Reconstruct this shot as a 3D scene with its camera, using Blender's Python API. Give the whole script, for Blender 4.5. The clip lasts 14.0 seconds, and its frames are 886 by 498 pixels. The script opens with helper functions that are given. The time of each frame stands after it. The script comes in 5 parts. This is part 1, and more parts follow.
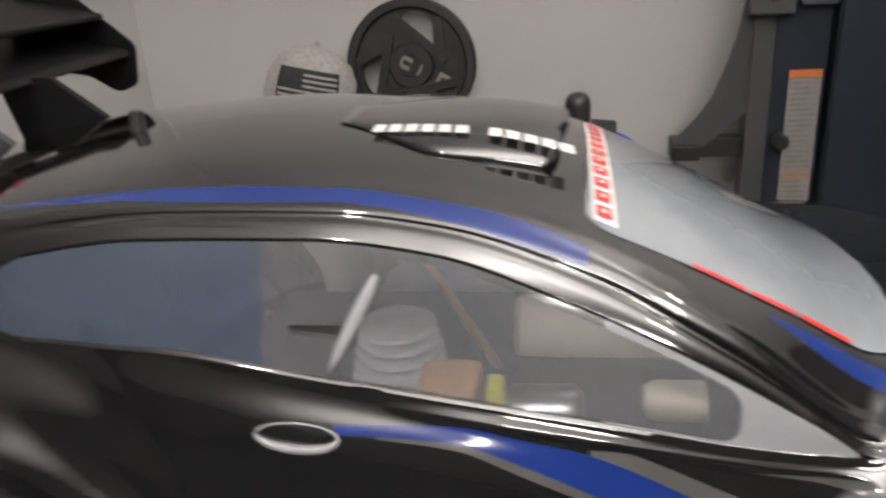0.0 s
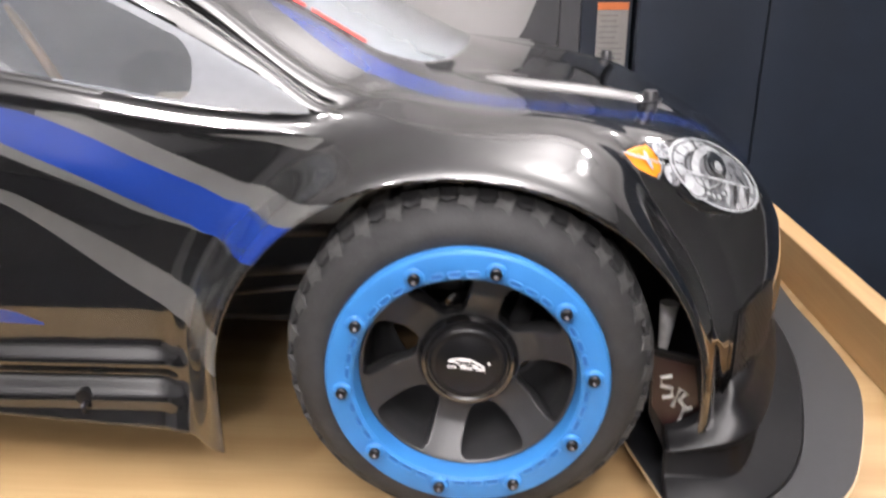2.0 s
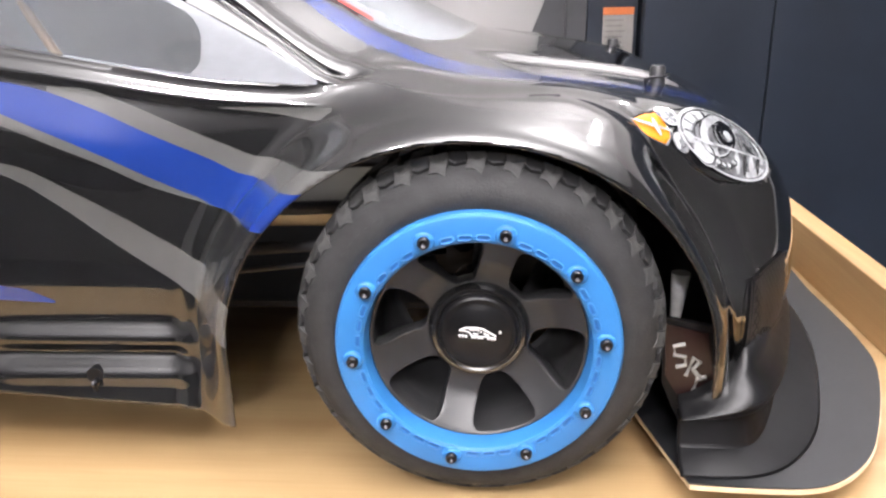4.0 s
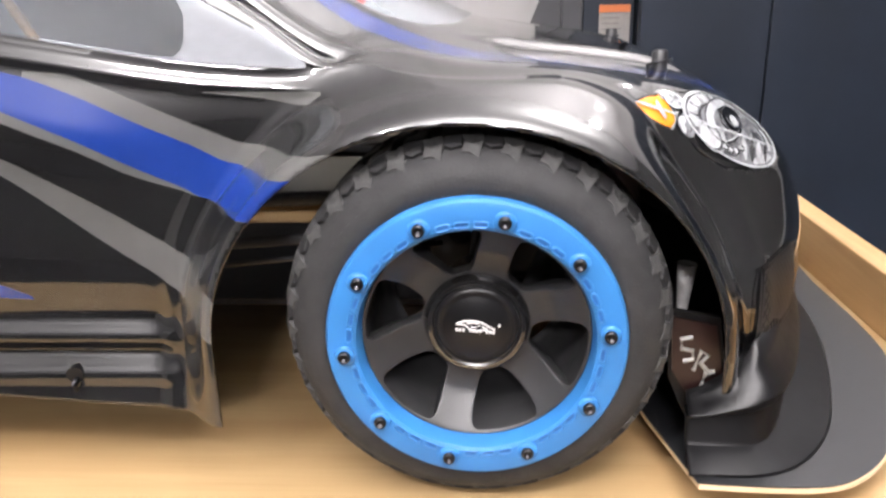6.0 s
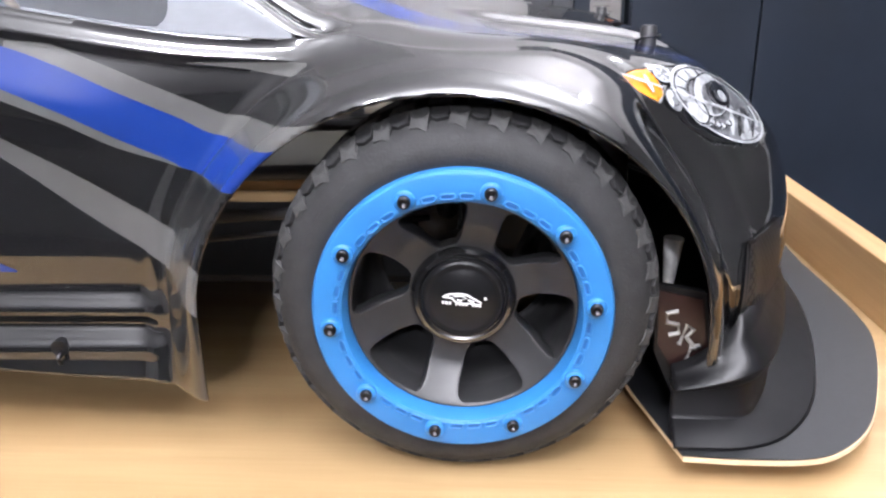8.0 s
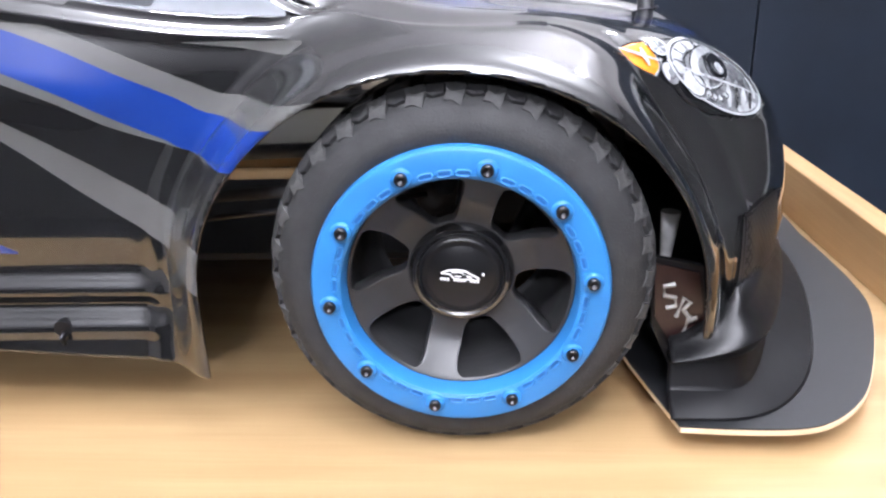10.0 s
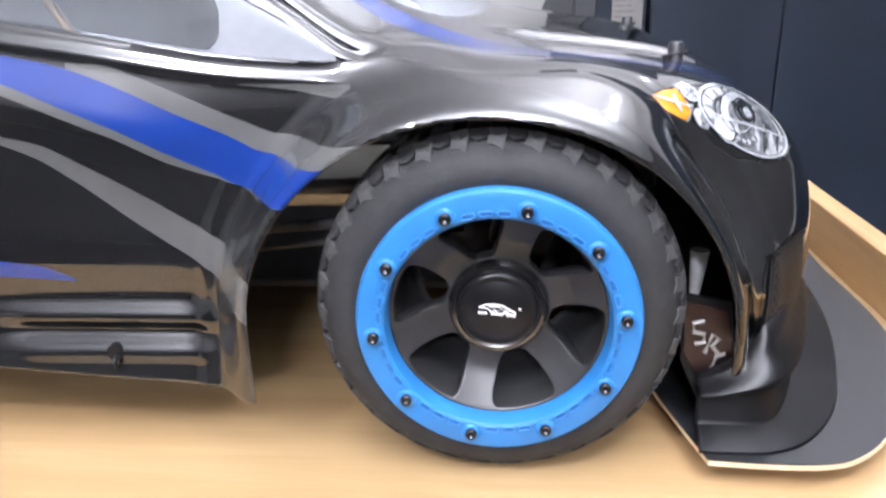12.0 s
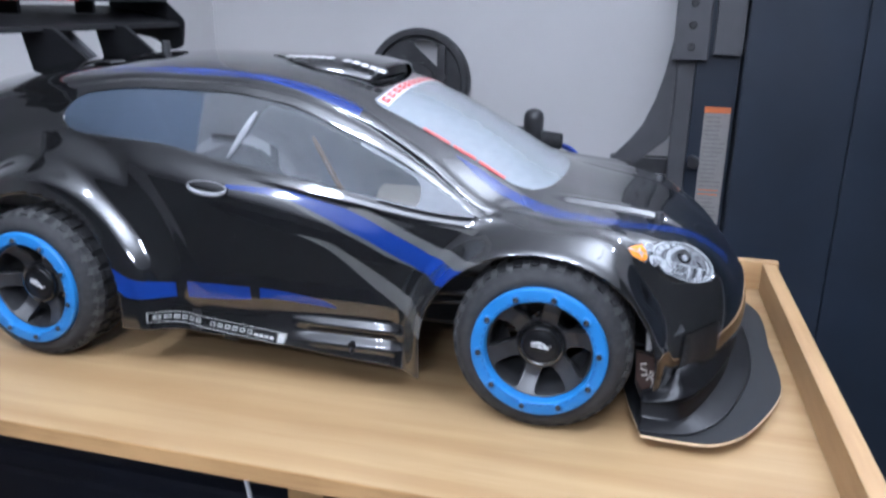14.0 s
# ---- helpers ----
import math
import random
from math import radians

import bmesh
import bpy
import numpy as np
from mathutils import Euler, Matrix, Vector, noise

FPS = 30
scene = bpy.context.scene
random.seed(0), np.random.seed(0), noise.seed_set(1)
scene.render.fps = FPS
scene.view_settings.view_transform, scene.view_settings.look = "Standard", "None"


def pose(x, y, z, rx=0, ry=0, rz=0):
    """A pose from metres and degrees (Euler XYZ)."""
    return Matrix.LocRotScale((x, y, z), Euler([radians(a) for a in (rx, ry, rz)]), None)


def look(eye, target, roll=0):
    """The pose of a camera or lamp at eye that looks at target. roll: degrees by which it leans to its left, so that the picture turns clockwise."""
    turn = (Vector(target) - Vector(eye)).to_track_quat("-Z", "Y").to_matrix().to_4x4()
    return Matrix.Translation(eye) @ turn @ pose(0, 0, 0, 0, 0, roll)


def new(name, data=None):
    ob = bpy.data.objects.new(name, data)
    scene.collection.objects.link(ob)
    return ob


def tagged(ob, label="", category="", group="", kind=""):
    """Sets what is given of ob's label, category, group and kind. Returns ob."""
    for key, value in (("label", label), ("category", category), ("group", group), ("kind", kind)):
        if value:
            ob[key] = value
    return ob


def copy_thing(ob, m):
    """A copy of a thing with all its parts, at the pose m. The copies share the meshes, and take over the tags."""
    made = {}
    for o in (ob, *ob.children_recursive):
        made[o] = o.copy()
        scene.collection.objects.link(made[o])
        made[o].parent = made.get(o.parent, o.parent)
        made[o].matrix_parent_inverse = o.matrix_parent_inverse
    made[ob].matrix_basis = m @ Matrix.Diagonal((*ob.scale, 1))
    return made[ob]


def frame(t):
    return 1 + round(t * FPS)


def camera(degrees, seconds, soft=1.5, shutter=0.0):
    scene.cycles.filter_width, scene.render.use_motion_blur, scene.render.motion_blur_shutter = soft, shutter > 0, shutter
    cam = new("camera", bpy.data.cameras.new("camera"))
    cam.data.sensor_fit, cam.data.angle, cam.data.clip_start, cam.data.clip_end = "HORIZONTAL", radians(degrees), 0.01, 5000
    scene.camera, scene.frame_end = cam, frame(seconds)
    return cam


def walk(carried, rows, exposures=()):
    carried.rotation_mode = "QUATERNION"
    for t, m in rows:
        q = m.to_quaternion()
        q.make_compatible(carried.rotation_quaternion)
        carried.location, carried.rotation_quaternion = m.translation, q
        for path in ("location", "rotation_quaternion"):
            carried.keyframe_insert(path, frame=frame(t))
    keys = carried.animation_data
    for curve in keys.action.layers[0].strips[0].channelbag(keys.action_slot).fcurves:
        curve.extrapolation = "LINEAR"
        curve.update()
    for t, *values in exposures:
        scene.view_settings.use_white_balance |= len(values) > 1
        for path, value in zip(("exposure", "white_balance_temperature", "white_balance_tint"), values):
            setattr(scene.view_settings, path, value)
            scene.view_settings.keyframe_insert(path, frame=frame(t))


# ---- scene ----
from mathutils.bvhtree import BVHTree

cam = camera(59.8, 14.0, soft=2.4, shutter=0.5)
PATH = [
    (0, (-0.22, -0.304, 0.45), (-0.534, 1.525, -0.296), -4.0),
    (0.5, (-0.12, -0.309, 0.428), (-0.403, 1.519, -0.332), -3.6),
    (1, (-0.046, -0.321, 0.38), (-0.31, 1.526, -0.34), -2.2),
    (1.5, (-0.002, -0.314, 0.323), (-0.19, 1.537, -0.412), -1.3),
    (2, (0.014, -0.319, 0.266), (-0.126, 1.544, -0.447), -0.4),
    (2.5, (0.027, -0.32, 0.248), (-0.101, 1.534, -0.49), -1.2),
    (3, (0.027, -0.322, 0.243), (-0.111, 1.535, -0.486), -1.5),
    (3.5, (0.019, -0.325, 0.244), (-0.144, 1.547, -0.441), -1.4),
    (3.7, (0.014, -0.327, 0.244), (-0.15, 1.548, -0.433), -1.4),
    (5.8, (0.015, -0.314, 0.234), (-0.145, 1.577, -0.398), -1.7),
    (6, (0.013, -0.313, 0.232), (-0.142, 1.57, -0.426), -1.7),
    (6.5, (0.009, -0.313, 0.225), (-0.134, 1.554, -0.478), -1.7),
    (7, (0.012, -0.314, 0.223), (-0.122, 1.552, -0.486), -1.3),
    (7.5, (0.014, -0.314, 0.221), (-0.128, 1.552, -0.485), -0.9),
    (8, (0.015, -0.314, 0.226), (-0.117, 1.558, -0.466), -1.3),
    (10.5, (0.017, -0.316, 0.229), (-0.122, 1.528, -0.534), -2.2),
    (11, (0.009, -0.318, 0.233), (-0.137, 1.529, -0.52), -2.1),
    (11.5, (0.009, -0.322, 0.233), (-0.151, 1.533, -0.499), -1.9),
    (12, (0.007, -0.328, 0.241), (-0.169, 1.534, -0.467), -1.6),
    (12.5, (0.027, -0.383, 0.283), (-0.229, 1.484, -0.387), -1.4),
    (13, (0.032, -0.503, 0.343), (-0.323, 1.331, -0.372), -1.4),
    (13.5, (0.047, -0.642, 0.369), (-0.379, 1.188, -0.315), 1.6),
    (14, (0.088, -0.678, 0.395), (-0.413, 1.163, -0.206), 0.8),
]
walk(cam, [(t, look(eye, target, roll)) for t, eye, target, roll in PATH],
     exposures=[(0.0, -0.4, 6800, 15), (1.0, -0.42, 6700, 16), (1.5, 0.0, 6650, 16), (2.0, 0.42, 6450, 17), (2.5, 0.74, 6300, 17), (6.5, 0.68, 6400, 17), (7.5, 0.70, 6000, 17), (12.1, 0.74, 5750, 17), (12.5, 0.66, 5750, 16), (13.0, 0.31, 5550, 14), (14.0, 0.05, 5200, 14)])

# ---- light ----
world = bpy.data.worlds.new("world")
scene.world = world
world.use_nodes = True
world.node_tree.nodes["Background"].inputs[0].default_value = (0.5, 0.55, 0.6, 1)
world.node_tree.nodes["Background"].inputs[1].default_value = 0.05

YC = 0.237      # the car's middle line
FLOOR = -0.80   # the floor below the table top, which lies at z = 0
WALL_Y = 1.45
WALL_X = -1.21
CEIL = 1.65


# ---- small tools ----
def smooth(a, b, x):
    t = min(1.0, max(0.0, (x - a) / (b - a)))
    return t * t * (3 - 2 * t)


def curve(*pairs):
    """A smooth function through (x, value) pairs in rising order of x."""
    xs, ys = [p[0] for p in pairs], [p[1] for p in pairs]
    n = len(xs)
    d = [(ys[i + 1] - ys[i]) / (xs[i + 1] - xs[i]) for i in range(n - 1)]
    m = [d[0]] + [0.0 if d[i - 1] * d[i] <= 0 else 2 * d[i - 1] * d[i] / (d[i - 1] + d[i]) for i in range(1, n - 1)] + [d[-1]]

    def f(x):
        if x <= xs[0]:
            return ys[0]
        if x >= xs[-1]:
            return ys[-1]
        i = max(j for j in range(n - 1) if xs[j] <= x)
        h = xs[i + 1] - xs[i]
        t = (x - xs[i]) / h
        return (ys[i] * (1 + 2 * t) * (1 - t) ** 2 + m[i] * h * t * (1 - t) ** 2
                + ys[i + 1] * t * t * (3 - 2 * t) + m[i + 1] * h * t * t * (t - 1))
    return f


def finish(bm, name, mats, soft=False):
    bm.normal_update()
    me = bpy.data.meshes.new(name)
    bm.to_mesh(me)
    bm.free()
    for m in (mats if isinstance(mats, (list, tuple)) else [mats]):
        me.materials.append(m)
    if soft:
        me.polygons.foreach_set("use_smooth", [True] * len(me.polygons))
    return me


def part(name, bm, mats, parent=None, label="", soft=False, kind=""):
    ob = new(name, finish(bm, name, mats, soft))
    if parent:
        ob.parent = parent
    if label or kind:
        tagged(ob, label=label, kind=kind)
    return ob


def sharp(ob, degrees=40):
    """Smooth shading that keeps edges sharper than the angle."""
    me = ob.data
    bm = bmesh.new()
    bm.from_mesh(me)
    for e in bm.edges:
        if len(e.link_faces) == 2 and e.calc_face_angle(0) > radians(degrees):
            e.smooth = False
    bm.to_mesh(me)
    bm.free()
    me.polygons.foreach_set("use_smooth", [True] * len(me.polygons))
    return ob


def thing(name, label, category, group="", at=(0, 0, 0)):
    ob = new(name)
    ob.location = at
    return tagged(ob, label=label, category=category, group=group)


def box(bm, x0, y0, z0, x1, y1, z1, bevel=0.0, m=None):
    vs = bmesh.ops.create_cube(bm, size=1)["verts"]
    for v in vs:
        v.co = Vector((x0 + (v.co.x + 0.5) * (x1 - x0), y0 + (v.co.y + 0.5) * (y1 - y0), z0 + (v.co.z + 0.5) * (z1 - z0)))
    if bevel:
        es = list({e for v in vs for e in v.link_edges})
        r = bmesh.ops.bevel(bm, geom=es, offset=bevel, segments=2, affect="EDGES", profile=0.7)
        vs = list({v for f in r["faces"] for v in f.verts} | {v for v in vs if v.is_valid})
    if m is not None:
        bmesh.ops.transform(bm, matrix=m, verts=vs)
    return vs


def solid(*args, **kw):
    bm = bmesh.new()
    box(bm, *args, **kw)
    return bm


def tube(bm, points, radius, sides=10, closed=False):
    """A round bar along points. radius: a number, or one for each point."""
    pts = [Vector(p) for p in points]
    rs = radius if isinstance(radius, (list, tuple)) else [radius] * len(pts)
    rings = []
    for i, p in enumerate(pts):
        a = pts[(i - 1) % len(pts)] if closed or i else p
        b = pts[(i + 1) % len(pts)] if closed or i < len(pts) - 1 else p
        d = (b - a).normalized()
        ref = Vector((0, 0, 1)) if abs(d.z) < 0.9 else Vector((1, 0, 0))
        u = d.cross(ref).normalized()
        w = d.cross(u)
        rings.append([bm.verts.new(p + rs[i] * (math.cos(k * 2 * math.pi / sides) * u + math.sin(k * 2 * math.pi / sides) * w)) for k in range(sides)])
    n = len(rings)
    for i in range(n if closed else n - 1):
        r0, r1 = rings[i], rings[(i + 1) % n]
        for k in range(sides):
            bm.faces.new((r0[k], r0[(k + 1) % sides], r1[(k + 1) % sides], r1[k]))
    if not closed:
        bm.faces.new(rings[0][::-1])
        bm.faces.new(rings[-1])
    return bm


def lathe(bm, profile, sides=64, axis="y", cap=False):
    """A turned body: profile of (radius, along) about the y axis."""
    rings = []
    for r, a in profile:
        if r < 1e-6:
            rings.append([bm.verts.new((0, a, 0))])
        else:
            rings.append([bm.verts.new((r * math.cos(2 * math.pi * k / sides), a, r * math.sin(2 * math.pi * k / sides))) for k in range(sides)])
    for r0, r1 in zip(rings, rings[1:]):
        for k in range(sides):
            a, b = r0[k % len(r0)], r0[(k + 1) % len(r0)]
            c, d = r1[(k + 1) % len(r1)], r1[k % len(r1)]
            f = [v for i, v in enumerate((a, b, c, d)) if v not in (a, b, c, d)[:i]]
            if len(f) > 2:
                bm.faces.new(f)
    bmesh.ops.recalc_face_normals(bm, faces=bm.faces)
    return bm


def prism(bm, outline, z0, z1, axis="z"):
    """A plate with the given outline of (a, b), from z0 to z1 along the axis."""
    put = {"z": lambda a, b, c: (a, b, c), "y": lambda a, b, c: (a, c, b), "x": lambda a, b, c: (c, a, b)}[axis]
    lo = [bm.verts.new(put(a, b, z0)) for a, b in outline]
    hi = [bm.verts.new(put(a, b, z1)) for a, b in outline]
    n = len(outline)
    for i in range(n):
        bm.faces.new((lo[i], lo[(i + 1) % n], hi[(i + 1) % n], hi[i]))
    bm.faces.new(lo[::-1])
    bm.faces.new(hi)
    bmesh.ops.recalc_face_normals(bm, faces=bm.faces)
    return bm


def rounded(points, r, steps=5):
    """An outline with its corners rounded."""
    out = []
    n = len(points)
    for i in range(n):
        p, a, b = Vector(points[i]), Vector(points[i - 1]), Vector(points[(i + 1) % n])
        u, w = (a - p), (b - p)
        k = min(r, u.length * 0.45, w.length * 0.45)
        s, e = p + u.normalized() * k, p + w.normalized() * k
        for j in range(steps + 1):
            t = j / steps
            out.append(tuple((1 - t) ** 2 * s + 2 * t * (1 - t) * p + t * t * e))
    return out


# ---- materials ----
def material(name, colour, rough=0.5, metal=0.0, vary=0.15, scale=8.0, bump=0.0, bump_scale=200.0, coat=0.0, spec=0.5, rough_vary=0.0, stretch=(1, 1, 1), specks=0.0):
    m = bpy.data.materials.new(name)
    m.use_nodes = True
    nt = m.node_tree
    p = nt.nodes["Principled BSDF"]
    tc = nt.nodes.new("ShaderNodeTexCoord")
    mp = nt.nodes.new("ShaderNodeMapping")
    mp.inputs["Scale"].default_value = stretch
    nt.links.new(tc.outputs["Object"], mp.inputs["Vector"])
    n1 = nt.nodes.new("ShaderNodeTexNoise")
    n1.inputs["Scale"].default_value = scale
    n1.inputs["Detail"].default_value = 6
    nt.links.new(mp.outputs["Vector"], n1.inputs["Vector"])
    ramp = nt.nodes.new("ShaderNodeValToRGB")
    lo, hi = [c * (1 - vary) for c in colour], [min(1, c * (1 + vary)) for c in colour]
    ramp.color_ramp.elements[0].position, ramp.color_ramp.elements[1].position = 0.3, 0.7
    ramp.color_ramp.elements[0].color, ramp.color_ramp.elements[1].color = (*lo, 1), (*hi, 1)
    nt.links.new(n1.outputs["Fac"], ramp.inputs["Fac"])
    tint = ramp.outputs["Color"]
    if specks:
        # dust specks and short hairline scratches
        for sc, lo, hi in (((1, 1, 1), 0.775, 0.81), ((0.12, 1, 0.5), 0.785, 0.81)):
            m2 = nt.nodes.new("ShaderNodeMapping")
            m2.inputs["Scale"].default_value = [520 * v for v in sc]
            m2.inputs["Rotation"].default_value = (0.3, 0.5, 0.4)
            nt.links.new(tc.outputs["Object"], m2.inputs["Vector"])
            n4 = nt.nodes.new("ShaderNodeTexNoise")
            n4.inputs["Scale"].default_value = 1.0
            n4.inputs["Detail"].default_value = 1
            nt.links.new(m2.outputs["Vector"], n4.inputs["Vector"])
            r4 = nt.nodes.new("ShaderNodeMapRange")
            r4.inputs["From Min"].default_value, r4.inputs["From Max"].default_value = lo, hi
            nt.links.new(n4.outputs["Fac"], r4.inputs["Value"])
            mx = nt.nodes.new("ShaderNodeMix")
            mx.data_type = "RGBA"
            nt.links.new(r4.outputs["Result"], mx.inputs[0])
            nt.links.new(tint, mx.inputs[6])
            mx.inputs[7].default_value = (specks, specks, specks, 1)
            tint = mx.outputs[2]
    nt.links.new(tint, p.inputs["Base Color"])
    p.inputs["Roughness"].default_value = rough
    p.inputs["Metallic"].default_value = metal
    p.inputs["Specular IOR Level"].default_value = spec
    if coat:
        p.inputs["Coat Weight"].default_value = coat
        p.inputs["Coat Roughness"].default_value = 0.05
        p.inputs["Coat IOR"].default_value = 1.6
    if rough_vary:
        n3 = nt.nodes.new("ShaderNodeTexNoise")
        n3.inputs["Scale"].default_value = scale * 2.3
        n3.inputs["Detail"].default_value = 8
        nt.links.new(mp.outputs["Vector"], n3.inputs["Vector"])
        mr = nt.nodes.new("ShaderNodeMapRange")
        mr.inputs["From Min"].default_value, mr.inputs["From Max"].default_value = 0.3, 0.7
        mr.inputs["To Min"].default_value, mr.inputs["To Max"].default_value = rough, rough + rough_vary
        nt.links.new(n3.outputs["Fac"], mr.inputs["Value"])
        nt.links.new(mr.outputs["Result"], p.inputs["Roughness"])
    if bump:
        n2 = nt.nodes.new("ShaderNodeTexNoise")
        n2.inputs["Scale"].default_value = bump_scale
        n2.inputs["Detail"].default_value = 4
        nt.links.new(mp.outputs["Vector"], n2.inputs["Vector"])
        b = nt.nodes.new("ShaderNodeBump")
        b.inputs["Strength"].default_value = bump
        b.inputs["Distance"].default_value = 0.002
        nt.links.new(n2.outputs["Fac"], b.inputs["Height"])
        nt.links.new(b.outputs["Normal"], p.inputs["Normal"])
    return m


def wood(name, light, dark, along="x", scale=1.0, rough=0.45, streak=0.0, figure=0.0):
    """Pine or plywood: long grain bands with fine fibres; figure: how strongly the wavy growth rings show."""
    m = bpy.data.materials.new(name)
    m.use_nodes = True
    nt = m.node_tree
    p = nt.nodes["Principled BSDF"]
    tc = nt.nodes.new("ShaderNodeTexCoord")

    def noise_at(vec, detail=4.0, rough_=0.55, dist=0.0):
        mp = nt.nodes.new("ShaderNodeMapping")
        mp.inputs["Scale"].default_value = [v * scale for v in vec]
        nt.links.new(tc.outputs["Object"], mp.inputs["Vector"])
        n = nt.nodes.new("ShaderNodeTexNoise")
        n.inputs["Scale"].default_value = 1.0
        n.inputs["Detail"].default_value = detail
        n.inputs["Roughness"].default_value = rough_
        n.inputs["Distortion"].default_value = dist
        nt.links.new(mp.outputs["Vector"], n.inputs["Vector"])
        return n

    def turned(a, b):
        return {"x": (a, b, b), "y": (b, a, b), "z": (b, b, a)}[along]
    band = noise_at(turned(2.2, 26), 3.0, 0.5, 0.7)
    fibre = noise_at(turned(10, 420), 3.0)
    blot = noise_at(turned(4, 7), 3.0)
    ramp = nt.nodes.new("ShaderNodeValToRGB")
    ramp.color_ramp.elements[0].position, ramp.color_ramp.elements[1].position = 0.33, 0.62
    ramp.color_ramp.elements[0].color, ramp.color_ramp.elements[1].color = (*dark, 1), (*light, 1)
    mix = nt.nodes.new("ShaderNodeMath")
    mix.operation = "MULTIPLY_ADD"
    mix.inputs[1].default_value = 0.22
    add = nt.nodes.new("ShaderNodeMath")
    add.operation = "MULTIPLY_ADD"
    add.inputs[1].default_value = 0.45
    nt.links.new(blot.outputs["Fac"], add.inputs[0])
    half = nt.nodes.new("ShaderNodeMath")
    half.operation = "MULTIPLY"
    half.inputs[1].default_value = 0.42
    nt.links.new(band.outputs["Fac"], half.inputs[0])
    nt.links.new(half.outputs[0], add.inputs[2])
    nt.links.new(fibre.outputs["Fac"], mix.inputs[0])
    nt.links.new(add.outputs[0], mix.inputs[2])
    nt.links.new(mix.outputs[0], ramp.inputs["Fac"])
    colour = ramp.outputs["Color"]
    if streak:
        # brown late-wood streaks, and short dark pores
        for vec, lo, hi, amount in ((turned(1.5, 21), 0.50, 0.66, streak), (turned(4.0, 60), 0.55, 0.68, streak * 0.6), (turned(28, 160), 0.70, 0.74, streak * 0.8)):
            n = noise_at(vec, 5.0, 0.6, 0.9)
            r = nt.nodes.new("ShaderNodeMapRange")
            r.inputs["From Min"].default_value, r.inputs["From Max"].default_value = lo, hi
            r.inputs["To Max"].default_value = amount
            nt.links.new(n.outputs["Fac"], r.inputs["Value"])
            mx = nt.nodes.new("ShaderNodeMix")
            mx.data_type = "RGBA"
            nt.links.new(r.outputs["Result"], mx.inputs[0])
            nt.links.new(colour, mx.inputs[6])
            mx.inputs[7].default_value = (dark[0] * 0.78, dark[1] * 0.68, dark[2] * 0.60, 1)
            colour = mx.outputs[2]
    if figure:
        # wavy growth rings, drawn out along the grain
        for vec, amount, lo, hi in ((turned(0.75, 4.2), figure, 0.55, 1.0), (turned(1.1, 9.0), figure * 0.45, 0.60, 0.95)):
            mp = nt.nodes.new("ShaderNodeMapping")
            mp.inputs["Scale"].default_value = [v * scale for v in vec]
            mp.inputs["Rotation"].default_value = (0, 0, 0.012)
            nt.links.new(tc.outputs["Object"], mp.inputs["Vector"])
            wv = nt.nodes.new("ShaderNodeTexWave")
            wv.wave_type, wv.bands_direction = "BANDS", "Y" if along == "x" else "X"
            wv.inputs["Scale"].default_value = 1.0
            wv.inputs["Distortion"].default_value = 7.0
            wv.inputs["Detail"].default_value = 3.0
            wv.inputs["Detail Scale"].default_value = 1.1
            nt.links.new(mp.outputs["Vector"], wv.inputs["Vector"])
            r = nt.nodes.new("ShaderNodeMapRange")
            r.inputs["From Min"].default_value, r.inputs["From Max"].default_value = lo, hi
            r.inputs["To Max"].default_value = amount
            nt.links.new(wv.outputs["Fac"], r.inputs["Value"])
            mx = nt.nodes.new("ShaderNodeMix")
            mx.data_type = "RGBA"
            nt.links.new(r.outputs["Result"], mx.inputs[0])
            nt.links.new(colour, mx.inputs[6])
            mx.inputs[7].default_value = (dark[0] * 0.92, dark[1] * 0.84, dark[2] * 0.74, 1)
            colour = mx.outputs[2]
    nt.links.new(colour, p.inputs["Base Color"])
    b = nt.nodes.new("ShaderNodeBump")
    b.inputs["Strength"].default_value = 0.25
    b.inputs["Distance"].default_value = 0.0006
    nt.links.new(fibre.outputs["Fac"], b.inputs["Height"])
    nt.links.new(b.outputs["Normal"], p.inputs["Normal"])
    p.inputs["Roughness"].default_value = rough
    return m


def clear(name, colour, rough=0.03, alpha=0.3, ior=1.5):
    """Thin clear plastic: mostly see-through, with a gloss."""
    m = bpy.data.materials.new(name)
    m.use_nodes = True
    nt = m.node_tree
    p = nt.nodes["Principled BSDF"]
    p.inputs["Base Color"].default_value = (*colour, 1)
    p.inputs["Roughness"].default_value = rough
    out = nt.nodes["Material Output"]
    tr = nt.nodes.new("ShaderNodeBsdfTransparent")
    tr.inputs["Color"].default_value = (0.9, 0.92, 0.94, 1)
    gl = nt.nodes.new("ShaderNodeBsdfGlossy")
    gl.inputs["Roughness"].default_value = rough
    fr = nt.nodes.new("ShaderNodeFresnel")
    fr.inputs["IOR"].default_value = ior
    m1, m2 = nt.nodes.new("ShaderNodeMixShader"), nt.nodes.new("ShaderNodeMixShader")
    nz = nt.nodes.new("ShaderNodeTexNoise")
    nz.inputs["Scale"].default_value = 14
    nz.inputs["Detail"].default_value = 5
    mr = nt.nodes.new("ShaderNodeMapRange")
    mr.inputs["From Min"].default_value, mr.inputs["From Max"].default_value = 0.3, 0.7
    mr.inputs["To Min"].default_value, mr.inputs["To Max"].default_value = alpha * 0.96, alpha * 1.04
    nt.links.new(nz.outputs["Fac"], mr.inputs["Value"])
    nt.links.new(mr.outputs["Result"], m1.inputs[0])
    nt.links.new(tr.outputs[0], m1.inputs[1])
    nt.links.new(p.outputs[0], m1.inputs[2])
    nt.links.new(fr.outputs[0], m2.inputs[0])
